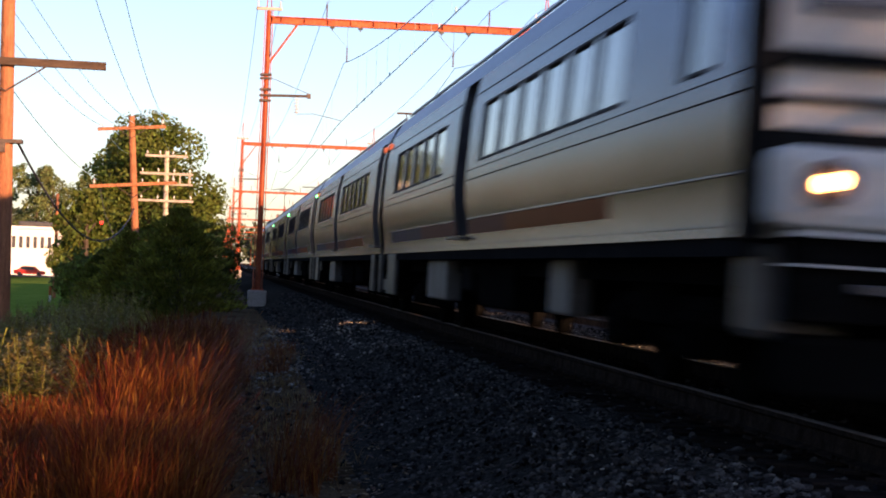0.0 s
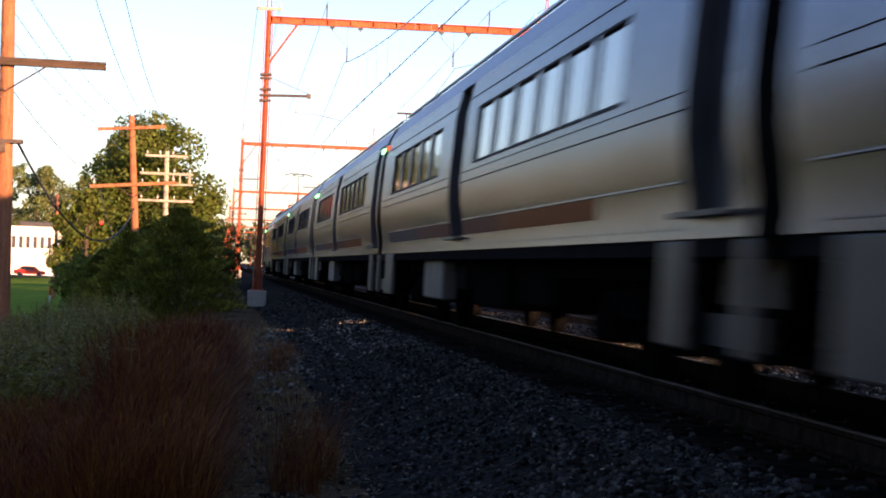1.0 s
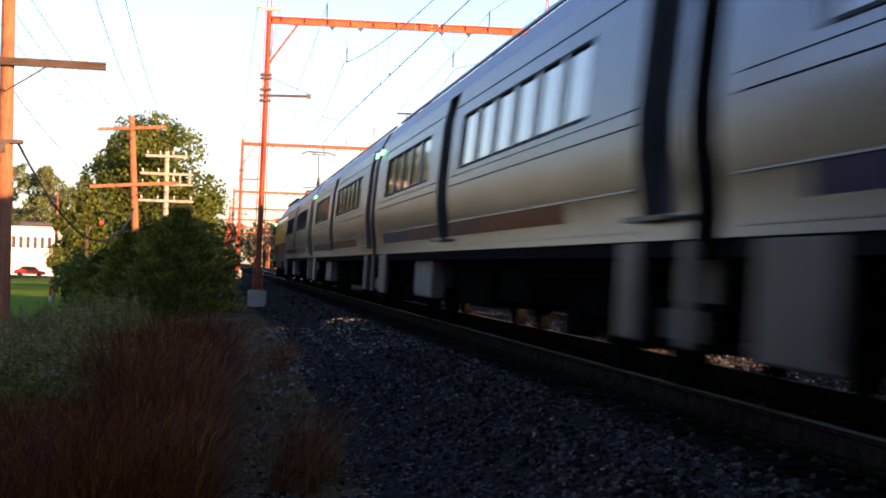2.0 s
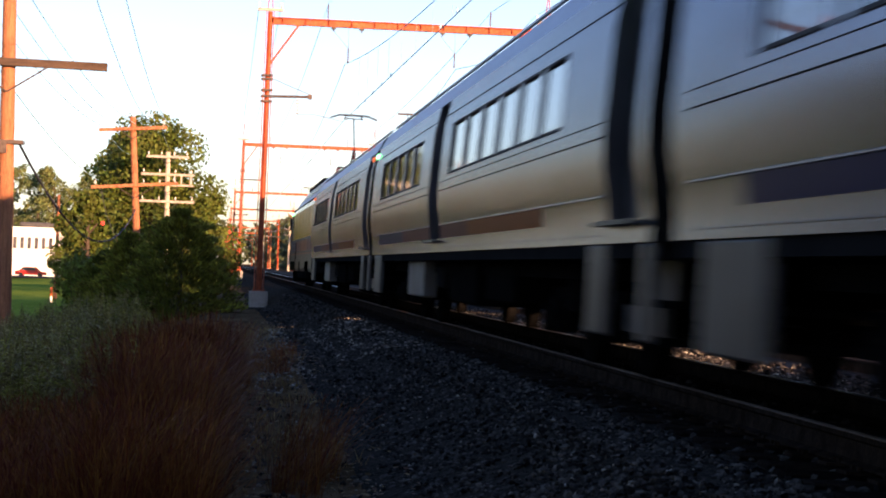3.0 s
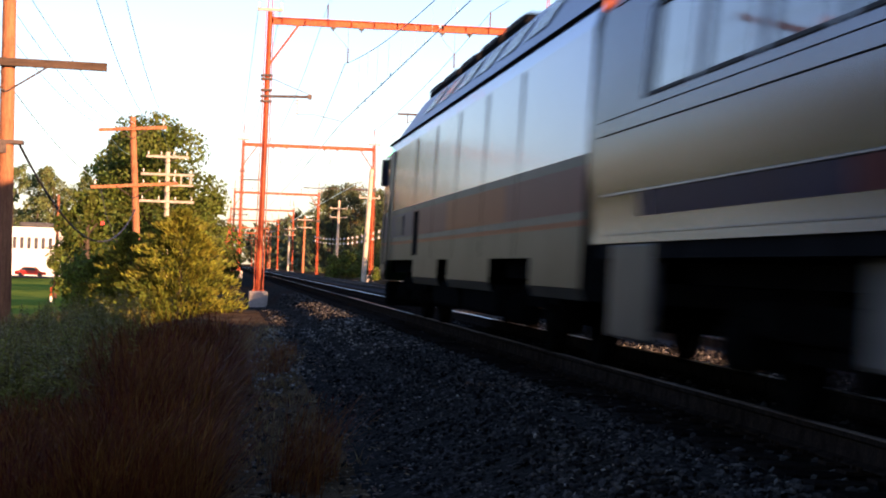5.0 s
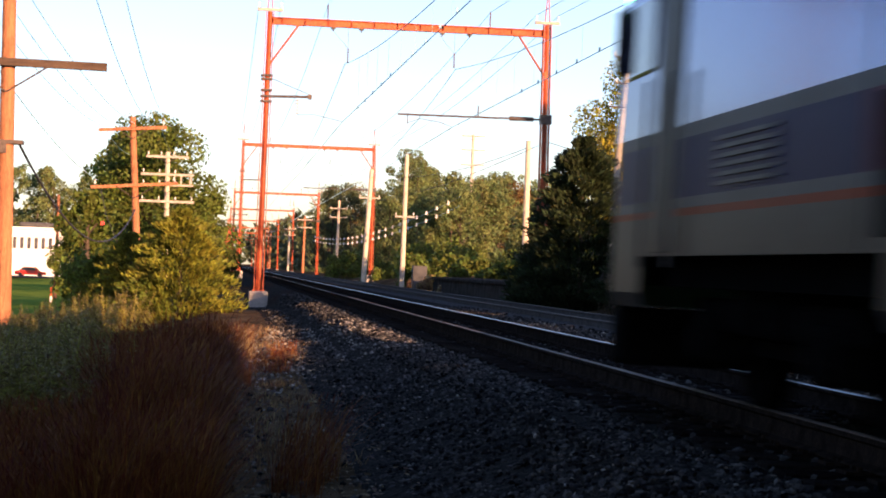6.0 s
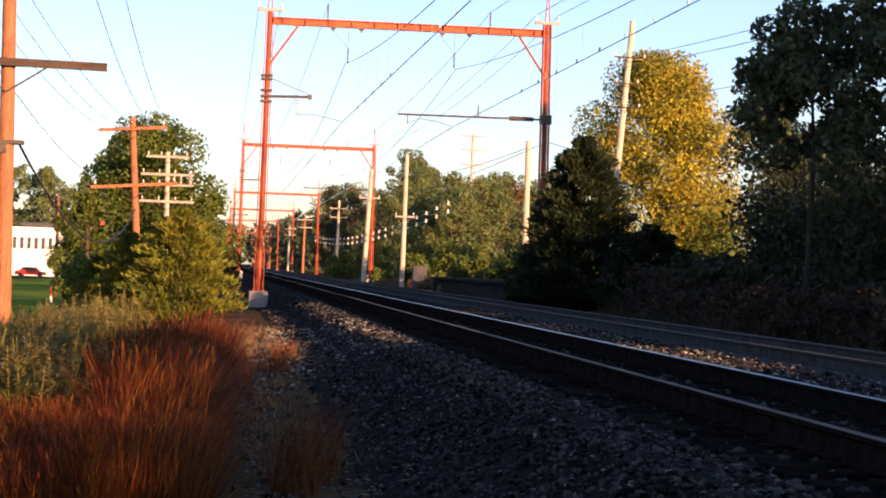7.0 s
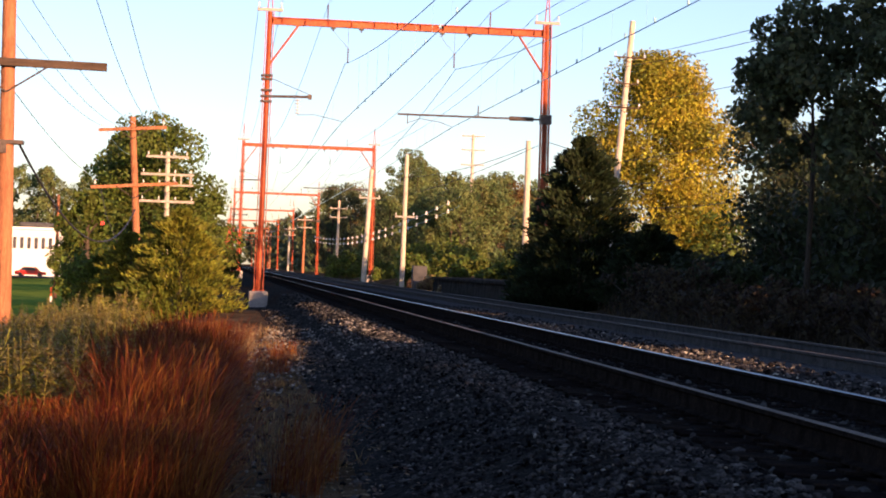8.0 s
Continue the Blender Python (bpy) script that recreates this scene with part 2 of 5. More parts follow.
def quads(name, v, mat, parent=None, label=""):
    """A mesh of loose four-cornered leaves from an array of n x 4 x 3."""
    n = len(v)
    me = bpy.data.meshes.new(name)
    me.vertices.add(n * 4)
    me.vertices.foreach_set("co", np.ascontiguousarray(v, dtype=np.float32).ravel())
    me.loops.add(n * 4)
    me.loops.foreach_set("vertex_index", np.arange(n * 4, dtype=np.int32))
    me.polygons.add(n)
    me.polygons.foreach_set("loop_start", np.arange(0, n * 4, 4, dtype=np.int32))
    me.update(calc_edges=True)
    me.materials.append(mat)
    ob = new(name, me)
    if parent:
        ob.parent = parent
    return tagged(ob, label)


def line(points, radius, name, mat, parent=None, seg=5):
    """A thin round wire through the points."""
    pts = [Vector(p) for p in points]
    verts, faces = [], []
    for i, p in enumerate(pts):
        d = (pts[min(i + 1, len(pts) - 1)] - pts[max(i - 1, 0)]).normalized()
        q = d.to_track_quat("Z", "Y")
        for k in range(seg):
            a = 2 * math.pi * k / seg
            verts.append(p + q @ Vector((math.cos(a) * radius, math.sin(a) * radius, 0)))
    for i in range(len(pts) - 1):
        for k in range(seg):
            k2 = (k + 1) % seg
            faces.append((i * seg + k, i * seg + k2, (i + 1) * seg + k2, (i + 1) * seg + k))
    return raw(name, verts, faces, mat, parent)


def sag(a, b, drop, n=16):
    a, b = Vector(a), Vector(b)
    return [a.lerp(b, i / n) - Vector((0, 0, drop * 4 * (i / n) * (1 - i / n))) for i in range(n + 1)]

# ---------------------------------------------------------------- ground
PROFILE = [(-3000, -3.0), (-60, -2.6), (-30, -2.3), (-12, -2.0), (-5, -1.3), (-1.5, -0.85), (0.9, -0.86), (1.3, -0.8), (2.45, -0.27), (3.0, -0.222),
           (5.2, -0.252), (5.9, -0.235), (7.0, -0.24), (7.3, -0.21), (8.5, -0.235), (9.9, -0.255), (10.4, -0.36), (11.6, -0.75), (12.4, -0.55), (14, -0.1), (20, 0.5), (40, 1.0), (90, 1.4), (3000, 2.0)]


def ground_z(x, y):
    xs, zs = [p[0] for p in PROFILE], [p[1] for p in PROFILE]
    z = float(np.interp(x, xs, zs))
    if y > 150:
        k = min(1.0, max(0.0, (y - (330 if x < 0 else 150)) / 300))
        if x < -2 or x > 13:
            z = z * (1 - k) + (-0.6) * k
    if x < 2.0 and 20 < y < 150:                     # the verge rises towards the first portal
        z += 0.3 * min(1.0, (y - 20) / 11) * max(0.0, min(1.0, (x + 1.6) / 1.2, (2.0 - x) / 0.8)) * min(1.0, (150 - y) / 40)
    if x < 2.4 and 45 < y < 100:                     # hollow before the first footing
        z -= 0.42 * math.exp(-((y - 77) / 11) ** 2) * min(1.0, (2.4 - x) / 0.5)
    if x < 0.9 or x > 11.6:
        z += 0.09 * noise.noise((x * 0.55, y * 0.35, 2.0)) + 0.03 * noise.noise((x * 2.3, y * 1.9, 7.0))
    elif x < 2.6:
        z += 0.05 * noise.noise((x * 0.9, y * 0.5, 5.0)) + 0.03 * noise.noise((x * 5, y * 5, 3.0))
    else:
        z += 0.012 * noise.noise((x * 5, y * 5, 3.0))
    return z


def build_ground():
    xs = sorted(set([-3000, -1200, -500, -250, -120, -80, -60, -45, -35, -28, -22, -18, -15, -12, -10, -8.5, -7, -6] +
                    [round(-5.5 + 0.35 * i, 3) for i in range(52)] + [13, 13.6, 14.3, 15, 16, 17, 18.5, 20, 22, 25, 30, 36, 45, 60, 90, 150, 300, 700, 1500, 3000]))
    ys = [-3000, -800, -300, -150, -100, -70, -50, -35, -25, -18, -12, -8, -4, 0, 3, 5]
    y = 6.0
    while y < 4000:
        ys.append(y)
        y += 0.35 if y < 40 else (1.2 if y < 110 else (5 if y < 260 else (30 if y < 700 else 300)))
    verts = [(x, yy, ground_z(x, yy)) for yy in ys for x in xs]
    nx = len(xs)
    faces = [(j * nx + i, j * nx + i + 1, (j + 1) * nx + i + 1, (j + 1) * nx + i) for j in range(len(ys) - 1) for i in range(nx - 1)]
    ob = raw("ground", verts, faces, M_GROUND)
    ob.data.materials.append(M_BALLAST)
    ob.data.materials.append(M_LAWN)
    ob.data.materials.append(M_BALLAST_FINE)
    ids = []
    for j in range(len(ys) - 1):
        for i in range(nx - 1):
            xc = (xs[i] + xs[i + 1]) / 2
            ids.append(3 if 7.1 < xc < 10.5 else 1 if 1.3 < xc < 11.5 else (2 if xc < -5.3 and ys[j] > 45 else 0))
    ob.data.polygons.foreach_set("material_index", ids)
    ob.data.shade_smooth()
    tagged(ob, "sandy trackside ground with grey ballast under the rails and a mown lawn", "ground", kind="structure")


build_ground()

# ---------------------------------------------------------------- tracks
CANT = 1.455
T1X = 3.683 + 0.7525 * math.cos(radians(CANT))
T1Z = -0.7525 * math.sin(radians(CANT))
T2X, T2Z = 8.53, -0.07
RAIL_OUT = [(-0.07, -0.185), (0.07, -0.185), (0.07, -0.172), (0.012, -0.155), (0.01, -0.05), (0.036, -0.036), (0.036, -0.006), (0.028, 0.0)]
RAIL_OUT = RAIL_OUT + [(-x, z) for x, z in RAIL_OUT[:1:-1]]


def rail(parent, x, z, tilt, y0, y1, head, web):
    n = len(RAIL_OUT)
    c, s = math.cos(radians(tilt)), math.sin(radians(tilt))
    verts = [(x + px * c + pz * s, y, z + pz * c - px * s) for y in (y0, y1) for px, pz in RAIL_OUT]
    faces = [(i, (i + 1) % n, n + (i + 1) % n, n + i) for i in range(n)] + [tuple(range(n))[::-1], tuple(range(n, 2 * n))]
    ob = raw("rail", verts, faces, web, parent)
    ob.data.materials.append(head)
    for p in ob.data.polygons:
        zz = [ob.data.vertices[v].co.z - z for v in p.vertices]
        if len(p.vertices) == 4 and min(zz) > -0.02:
            p.material_index = 1


def track(name, cx, cz, tilt, label, wood):
    root = thing(name, pose(0, 0, 0), label, "railway track", kind="structure")
    c, s = math.cos(radians(tilt)), math.sin(radians(tilt))
    for off in (-0.7525, 0.7525):
        rail(root, cx + off * c, cz - off * s, tilt, -60, 1500, M_RAILTOP if off > 0 and name == "track_1" else M_RAILDULL, M_RAIL if name == "track_1" else M_RAIL_DUSTY)
    bm = boxes((-1.3, 1.3, -0.115, 0.115, -0.18, 0.0), bevel=0.012)
    me = bpy.data.meshes.new("tie")
    bm.to_mesh(me)
    bm.free()
    me.materials.append(wood)
    bm = bmesh.new()
    for off in (-0.7525, 0.7525):
        box(bm, off - 0.19, off + 0.19, -0.09, 0.09, 0.0, 0.02)
        for dx in (-0.1, 0.1):
            for dy in (-0.05, 0.05):
                box(bm, off + dx - 0.015, off + dx + 0.015, dy - 0.015, dy + 0.015, 0.02, 0.045)
    plate = bpy.data.meshes.new("tie_plate")
    bm.to_mesh(plate)
    bm.free()
    plate.materials.append(M_RAIL)
    rng = random.Random(5)
    far = []
    for i in range(640):
        y = 6.0 + i * 0.53
        m = pose(cx + rng.uniform(-0.04, 0.04), y + rng.uniform(-0.03, 0.03), cz - 0.205, rng.uniform(-0.5, 0.5), tilt, rng.uniform(-1.2, 1.2))
        if i < 190:
            t = shared("tie", me, root, m)
            if i < 90:
                shared("tie_plate", plate, t)
        else:
            far.append(m)
    verts, faces = [], []
    base = [v.co.copy() for v in me.vertices]
    for m in far:
        k = len(verts)
        verts += [m @ v for v in base]
        faces += [tuple(k + i for i in p.vertices) for p in me.polygons]
    tagged(raw("far_ties", verts, faces, wood, root), kind="stuff")
    return root


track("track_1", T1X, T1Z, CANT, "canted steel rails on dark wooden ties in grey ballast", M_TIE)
track("track_2", T2X, T2Z, 1.0, "second pair of steel rails on grey ties level with fine ballast", M_TIE_GREY)


# loose stones on the shoulder and between the tracks
def stones():
    rng = np.random.default_rng(3)
    ico = bmesh.new()
    bmesh.ops.create_icosphere(ico, subdivisions=1, radius=1.0)
    base = np.array([v.co[:] for v in ico.verts])
    tri = [[v.index for v in f.verts] for f in ico.faces]
    ico.free()
    verts, faces = [], []

    def strew(n, x0, x1, y0, y1, r0, r1, power=1.0):
        for _ in range(n):
            x = rng.uniform(x0, x1)
            y = y0 + (y1 - y0) * rng.random() ** power
            r = rng.uniform(r0, r1)
            sc = r * rng.uniform(0.6, 1.25, 3) * np.array([1, 1, 0.75])
            a = rng.uniform(0, 6.28)
            p = base * (1 + rng.uniform(-0.42, 0.3, (len(base), 1))) * sc
            p = np.stack([p[:, 0] * math.cos(a) - p[:, 1] * math.sin(a), p[:, 0] * math.sin(a) + p[:, 1] * math.cos(a), p[:, 2]], 1)
            p = p + np.array([x, y, ground_z(x, y) + r * 0.25])
            k = len(verts)
            verts.extend(map(tuple, p))
            faces.extend([(k + t[0], k + t[1], k + t[2]) for t in tri])

    strew(17000, 1.25, 3.05, 8.0, 34, 0.012, 0.03, 1.7)
    strew(3600, 1.3, 3.05, 30, 75, 0.022, 0.042, 1.3)
    strew(2200, 3.0, 6.0, 10, 45, 0.02, 0.04, 1.5)
    strew(2600, 5.9, 7.3, 14, 60, 0.025, 0.045, 1.4)
    strew(1100, 0.1, 1.4, 9, 45, 0.012, 0.045, 1.3)
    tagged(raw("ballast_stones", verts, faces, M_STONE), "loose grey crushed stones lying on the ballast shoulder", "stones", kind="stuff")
    verts, faces = [], []
    strew(700, 1.3, 3.05, 8.5, 34, 0.01, 0.024, 1.6)
    strew(420, 0.2, 1.4, 9, 24, 0.01, 0.026, 1.2)
    strew(800, 0.3, 1.35, 25, 42, 0.014, 0.04, 1.0)
    strew(500, 1.7, 2.9, 28, 42, 0.018, 0.04, 1.0)
    strew(500, 5.9, 7.2, 16, 45, 0.018, 0.035, 1.2)
    tagged(raw("pale_stones", verts, faces, M_STONE_PALE), "scattered pale pebbles among the dark ballast", "stones", kind="stuff")


stones()


# ---------------------------------------------------------------- catenary portals
def insulator(bm, top, n=4, r=0.06, pitch=0.09):
    x, y, z = top
    tube(bm, (x, y, z), (x, y, z - n * pitch), 0.015, seg=6)
    for i in range(n):
        zz = z - (i + 0.5) * pitch
        tube(bm, (x, y, zz + 0.02), (x, y, zz - 0.02), r * 0.55, r, seg=10)
    return bm


XL, XR, ZB = 1.58, 13.13, 10.75


def portal(y, lift, brackets):
    root = thing("catenary_portal", pose(0, y, lift), "rust-red steel portal frame on concrete footings carrying overhead wires", "catenary portal", "portals along the line")
    for x, lean in ((XL, 0.08), (XR, -0.08)):
        bm = bmesh.new()
        w0, w1, d = 0.19, 0.15, 0.2
        for sx in (-1, 1):                       # two flanges and a web
            vs = [bm.verts.new(v) for v in ((x + sx * w0 - 0.015, -d, -0.25), (x + sx * w0 + 0.015, -d, -0.25), (x + sx * w0 + 0.015, d, -0.25), (x + sx * w0 - 0.015, d, -0.25),
                                            (x + lean + sx * w1 - 0.015, -d * 0.8, 11.1), (x + lean + sx * w1 + 0.015, -d * 0.8, 11.1), (x + lean + sx * w1 + 0.015, d * 0.8, 11.1), (x + lean + sx * w1 - 0.015, d * 0.8, 11.1))]
            for f in ((0, 1, 2, 3), (4, 5, 6, 7), (0, 1, 5, 4), (1, 2, 6, 5), (2, 3, 7, 6), (3, 0, 4, 7)):
                bm.faces.new([vs[i] for i in f])
        tube(bm, (x, 0, -0.25), (x + lean, 0, 11.1), 0.12, 0.1, seg=4)
        bmesh.ops.recalc_face_normals(bm, faces=bm.faces)
        box(bm, x - 0.26, x + 0.26, -0.26, 0.26, -0.25, -0.2)
        for gx in (-0.17, 0.17):                  # gussets at the foot
            box(bm, x + gx - 0.02, x + gx + 0.02, -0.25, 0.25, -0.22, 0.25)
        part("post", bm, M_RUST, root)
        bm = boxes((x - 0.38, x + 0.38, -0.4, 0.4, -1.25, -0.25), bevel=0.05)
        part("footing", bm, M_CONCRETE, root, "chipped concrete footing")
        # short arm with pins on the post head and its spike
        part("head_arm", boxes((x + lean - 0.52, x + lean + 0.52, -0.06, 0.06, 11.12, 11.24), bevel=0.01), M_ARM_PALE, root)
        bm = tubes(((x + lean - 0.1, 0, 11.2), (x + lean, 0, 12.6), 0.022), ((x + lean + 0.1, 0, 11.2), (x + lean, 0, 12.6), 0.022), seg=6)
        part("spike", bm, M_RUST, root)
        for dx in (-0.45, 0.45):
            bm = insulator(bmesh.new(), (x + lean + dx, 0, 11.5), 3, 0.045, 0.08)
            part("pin_insulator", bm, M_PORCELAIN, root)
    bm = bmesh.new()
    box(bm, XL + 0.1, XR - 0.1, -0.13, 0.13, ZB + 0.10, ZB + 0.13)
    box(bm, XL + 0.1, XR - 0.1, -0.13, 0.13, ZB - 0.16, ZB - 0.13)
    box(bm, XL + 0.1, XR - 0.1, -0.02, 0.02, ZB - 0.13, ZB + 0.10)
    for i in range(12):
        x = XL + 0.6 + i * (XR - XL - 1.2) / 11
        box(bm, x - 0.012, x + 0.012, -0.11, 0.11, ZB - 0.13, ZB + 0.1)
    part("beam", bm, M_RUST, root)
    for x, s in ((XL, 1), (XR, -1)):
        a, b = Vector((x + s * 0.15, 0, ZB - 1.75)), Vector((x + s * 1.25, 0, ZB - 0.15))
        bm = tubes((a, b, 0.045), seg=4)
        box(bm, min(a.x, a.x - s * 0.1), max(a.x, a.x - s * 0.1) + 0.02, -0.1, 0.1, a.z - 0.18, a.z + 0.18)
        box(bm, b.x - 0.2, b.x + 0.2, -0.1, 0.1, b.z - 0.03, b.z + 0.03)
        part("brace", bm, M_RUST, root)
    for x in (4.0, 10.67):
        bm = insulator(bmesh.new(), (x, 0, ZB + 0.75), 5, 0.055, 0.11)
        tube(bm, (x, 0, ZB + 0.1), (x, 0, ZB + 0.8), 0.02, seg=6)
        part("pin_insulator", bm, M_PORCELAIN_DARK, root)
    for x in (4.24, 5.39, 8.71, 9.83):
        bm = boxes((x - 0.09, x + 0.09, -0.12, 0.12, ZB - 0.24, ZB - 0.16))
        tube(bm, (x, 0, ZB - 0.2), (x, 0, ZB - 0.34), 0.03, seg=6)
        part("hanger_clamp", bm, M_IRON, root)
    for x in (4.87, 9.23):
        bm = insulator(bmesh.new(), (x, 0, 9.75), 6, 0.06, 0.1)
        tube(bm, (x, 0, ZB - 0.16), (x, 0, 9.7), 0.008, seg=5)
        tube(bm, (x - 0.63, 0, ZB - 0.3), (x, 0, 9.75), 0.008, seg=5)
        part("suspension_insulator", bm, M_PORCELAIN_DARK, root)
    if brackets:
        bm = tubes(((XL + 0.15, 0, 7.66), (3.42, 0, 7.7), 0.055), seg=8)
        box(bm, 3.3, 3.46, -0.08, 0.08, 7.6, 7.8)
        for z in (7.45, 7.66, 7.9, 8.35, 8.5):
            box(bm, XL - 0.2, XL + 0.27, -0.23, 0.23, z - 0.035, z + 0.035)
        tube(bm, (XL + 0.2, 0, 8.4), (3.35, 0, 7.8), 0.014, seg=5)
        part("steady_bracket", bm, M_IRON, root)
        bm = insulator(bmesh.new(), (2.9, 0, 7.62), 5, 0.14, 0.13)
        part("strain_insulator", bm, M_PORCELAIN, root)
        part("pull_off", tubes(((2.9, 0, 6.95), (3.6, 0, 6.99), 0.012), ((3.6, 0, 6.99), (4.72, 0, 6.76), 0.012), seg=5), M_IRON, root)
        bm = tubes(((7.0, 0, 7.17), (XR - 0.1, 0, 7.19), 0.04), seg=8)
        tube(bm, (11.6, 0, 7.19), (12.6, 0, 7.19), 0.09, seg=8)
        tube(bm, (7.4, 0, 7.17), (7.4, 0, 6.8), 0.02, seg=5)
        tube(bm, (10.3, 0, 7.17), (10.3, 0, 7.65), 0.03, seg=6)
        box(bm, XR - 0.25, XR + 0.2, -0.22, 0.22, 7.0, 7.38)
        part("registration_arm", bm, M_IRON, root)
        line([(7.4, 0, 6.82), (7.9, 0, 7.02), (8.7, 0, 6.92), (9.24, 0, 6.74)], 0.012, "pull_off", M_IRON, root)
    return root


PORTALS = [-14.0, 81.1, 174.0, 272.0, 366.0, 460.0, 555.0, 650.0, 745.0, 840.0]
for i, y in enumerate(PORTALS):
    if y > 0:
        portal(y, {174.0: 0.45, 272.0: -0.25}.get(y, 0.0), True)


def overhead_wires():
    ends = PORTALS
    for x in (4.75, 9.3):
        root = thing("overhead_line", pose(0, 0, 0), "greenish catenary wires with droppers strung above the track", "overhead wire", "overhead wires")
        for a, b in zip(ends[:-2], ends[1:-1]):
            xa, xb = x + (0.9 if a < 0 else 0), x + (0.9 if b < 0 else 0)
            mess = sag((xa, a, 9.1), (xb, b, 9.1), 1.75, 24)
            line(mess, 0.013, "messenger_wire", M_WIRE, root)
            line([(xa - 0.03, a, 6.73), ((xa + xb) / 2 + 0.05, (a + b) / 2, 6.66), (xb - 0.03, b, 6.73)], 0.014, "contact_wire", M_WIRE, root)
            if b < 300:
                bm = bmesh.new()
                for k in range(2, 23):
                    p = mess[k]
                    tube(bm, (p.x, p.y, p.z), (p.x, p.y, 6.7), 0.003, seg=4)
                for k in range(30):
                    f = (k + 0.5) / 30
                    yy = a + (b - a) * f
                    xf = xa + (xb - xa) * f
                    box(bm, xf - 0.01, xf + 0.03, yy - 0.03, yy + 0.03, 6.68, 6.79)
                tagged(part("dropper", bm, M_WIRE, root), kind="stuff")
    for x, z in ((4.0, ZB + 0.75), (10.67, ZB + 0.75), (XL - 0.37, 11.5), (XL + 0.53, 11.5), (XR - 0.53, 11.5), (XR + 0.37, 11.5)):
        root = thing("feeder_wire", pose(0, 0, 0), "thin feeder wire strung along the portal tops", "feeder wire", "feeder wires")
        for a, b in zip(ends[:6], ends[1:7]):
            line(sag((x, a, z), (x, b, z), 0.9, 14), 0.012, "wire", M_WIRE, root)


overhead_wires()


# ---------------------------------------------------------------- wooden poles
def pole(x, y, z0, z1, lean, r, arms, mat, arm_mat, label, pins=4, pin_mat=None, name="utility_pole"):
    root = thing(name, pose(x, y, 0), label, "utility pole", "utility poles")
    part("shaft", tubes(((0, 0, z0), (lean, 0, z1), r * 1.12, r * 0.85), seg=14), mat, root)
    for z, half, tilt, thick in arms:
        cx = lean * (z - z0) / (z1 - z0)
        bm = bmesh.new()
        box(bm, -half, half, -r - thick * 0.8, -r, -thick / 2, thick / 2, bevel=0.008)
        bmesh.ops.transform(bm, matrix=Matrix.Translation((cx, 0, z)) @ pose(0, 0, 0, 0, tilt, 0), verts=bm.verts)
        arm = part("crossarm", bm, arm_mat, root)
        bm = bmesh.new()
        for s in (-1, 1):
            tube(bm, (cx + s * half * 0.42, -r - thick * 0.85, z - thick * 0.4), (cx, -r - 0.01, z - half * 0.3), 0.014, seg=5)
        part("brace", bm, M_IRON, root)
        for k in range(pins):
            px = cx - half * 0.9 + k * half * 1.8 / max(1, pins - 1)
            if abs(px - cx) < r * 1.2:
                continue
            zz = z - (px - cx) * math.tan(radians(tilt))
            bm = tubes(((px, -r - thick * 0.4, zz + thick / 2), (px, -r - thick * 0.4, zz + thick / 2 + 0.1), 0.012), seg=6)
            tube(bm, (px, -r - thick * 0.4, zz + thick / 2 + 0.06), (px, -r - thick * 0.4, zz + thick / 2 + 0.12), 0.045, 0.035, seg=8)
            tube(bm, (px, -r - thick * 0.4, zz + thick / 2 + 0.12), (px, -r - thick * 0.4, zz + thick / 2 + 0.2), 0.035, 0.02, seg=8)
            part("pin_insulator", bm, pin_mat or M_PORCELAIN, arm)
    return root


p1 = pole(-3.35, 32, -1.4, 6.4, -0.12, 0.118, [(6.05, 1.55, 0, 0.11), (3.88, 1.55, 0.6, 0.125)], M_POLE, M_ARM, "tall orange-lit wooden utility pole with weathered crossarms", pins=0)
bm = boxes((-0.2, 0.2, -0.15, 0.15, 2.6, 2.66))
box(bm, -0.4, -0.05, -0.16, -0.12, 2.45, 2.62)
part("band", bm, M_IRON, p1)
pole(-2.7, 70, -1.6, 5.8, -0.5, 0.125, [(5.38, 1.17, -4.5, 0.11), (3.42, 1.5, -4.5, 0.11)], M_POLE, M_POLE, "leaning brown wooden utility pole with two crossarms before a tree", pins=2)
p3 = pole(-2.65, 100, -1.8, 6.25, -0.12, 0.13, [(6.0, 1.05, 0, 0.12), (5.12, 1.3, 0, 0.12), (4.6, 1.3, 0, 0.1), (3.78, 1.35, 0, 0.12)], M_POLE_PALE, M_ARM_PALE, "pale wooden pole with four crossarms and white insulators", pins=4)
part("arm_strut", boxes((1.0, 1.1, -0.25, -0.2, 4.55, 5.15), (0.55, 0.62, -0.25, -0.2, 4.55, 5.15)), M_ARM_PALE, p3)
pole(-10.45, 130, -2.2, 4.85, 0, 0.11, [], M_POLE, M_ARM, "bare wooden pole beside the lawn", pins=0)
pr = pole(17.5, 90, -0.5, 12.6, 0.95, 0.15, [(10.9, 0.75, 2, 0.06), (9.7, 0.55, 2, 0.05), (8.6, 0.75, 2, 0.06)], M_POLE_PALE, M_ARM, "tall pale leaning pole with small crossarms before a yellow tree", pins=3)
pole(13.8, 90, -0.6, 6.9, 0.0, 0.14, [], M_POLE_PALE, M_ARM_PALE, "pale sunlit stub pole behind a cedar", pins=0)
pole(25.0, 200, 0, 14.7, 0.0, 0.17, [(14.5, 1.2, 0, 0.14), (13.1, 1.2, 0, 0.14), (11.6, 1.2, 0, 0.14)], M_POLE_PALE, M_ARM_PALE, "distant pole with three crossarms above the wood", pins=3)
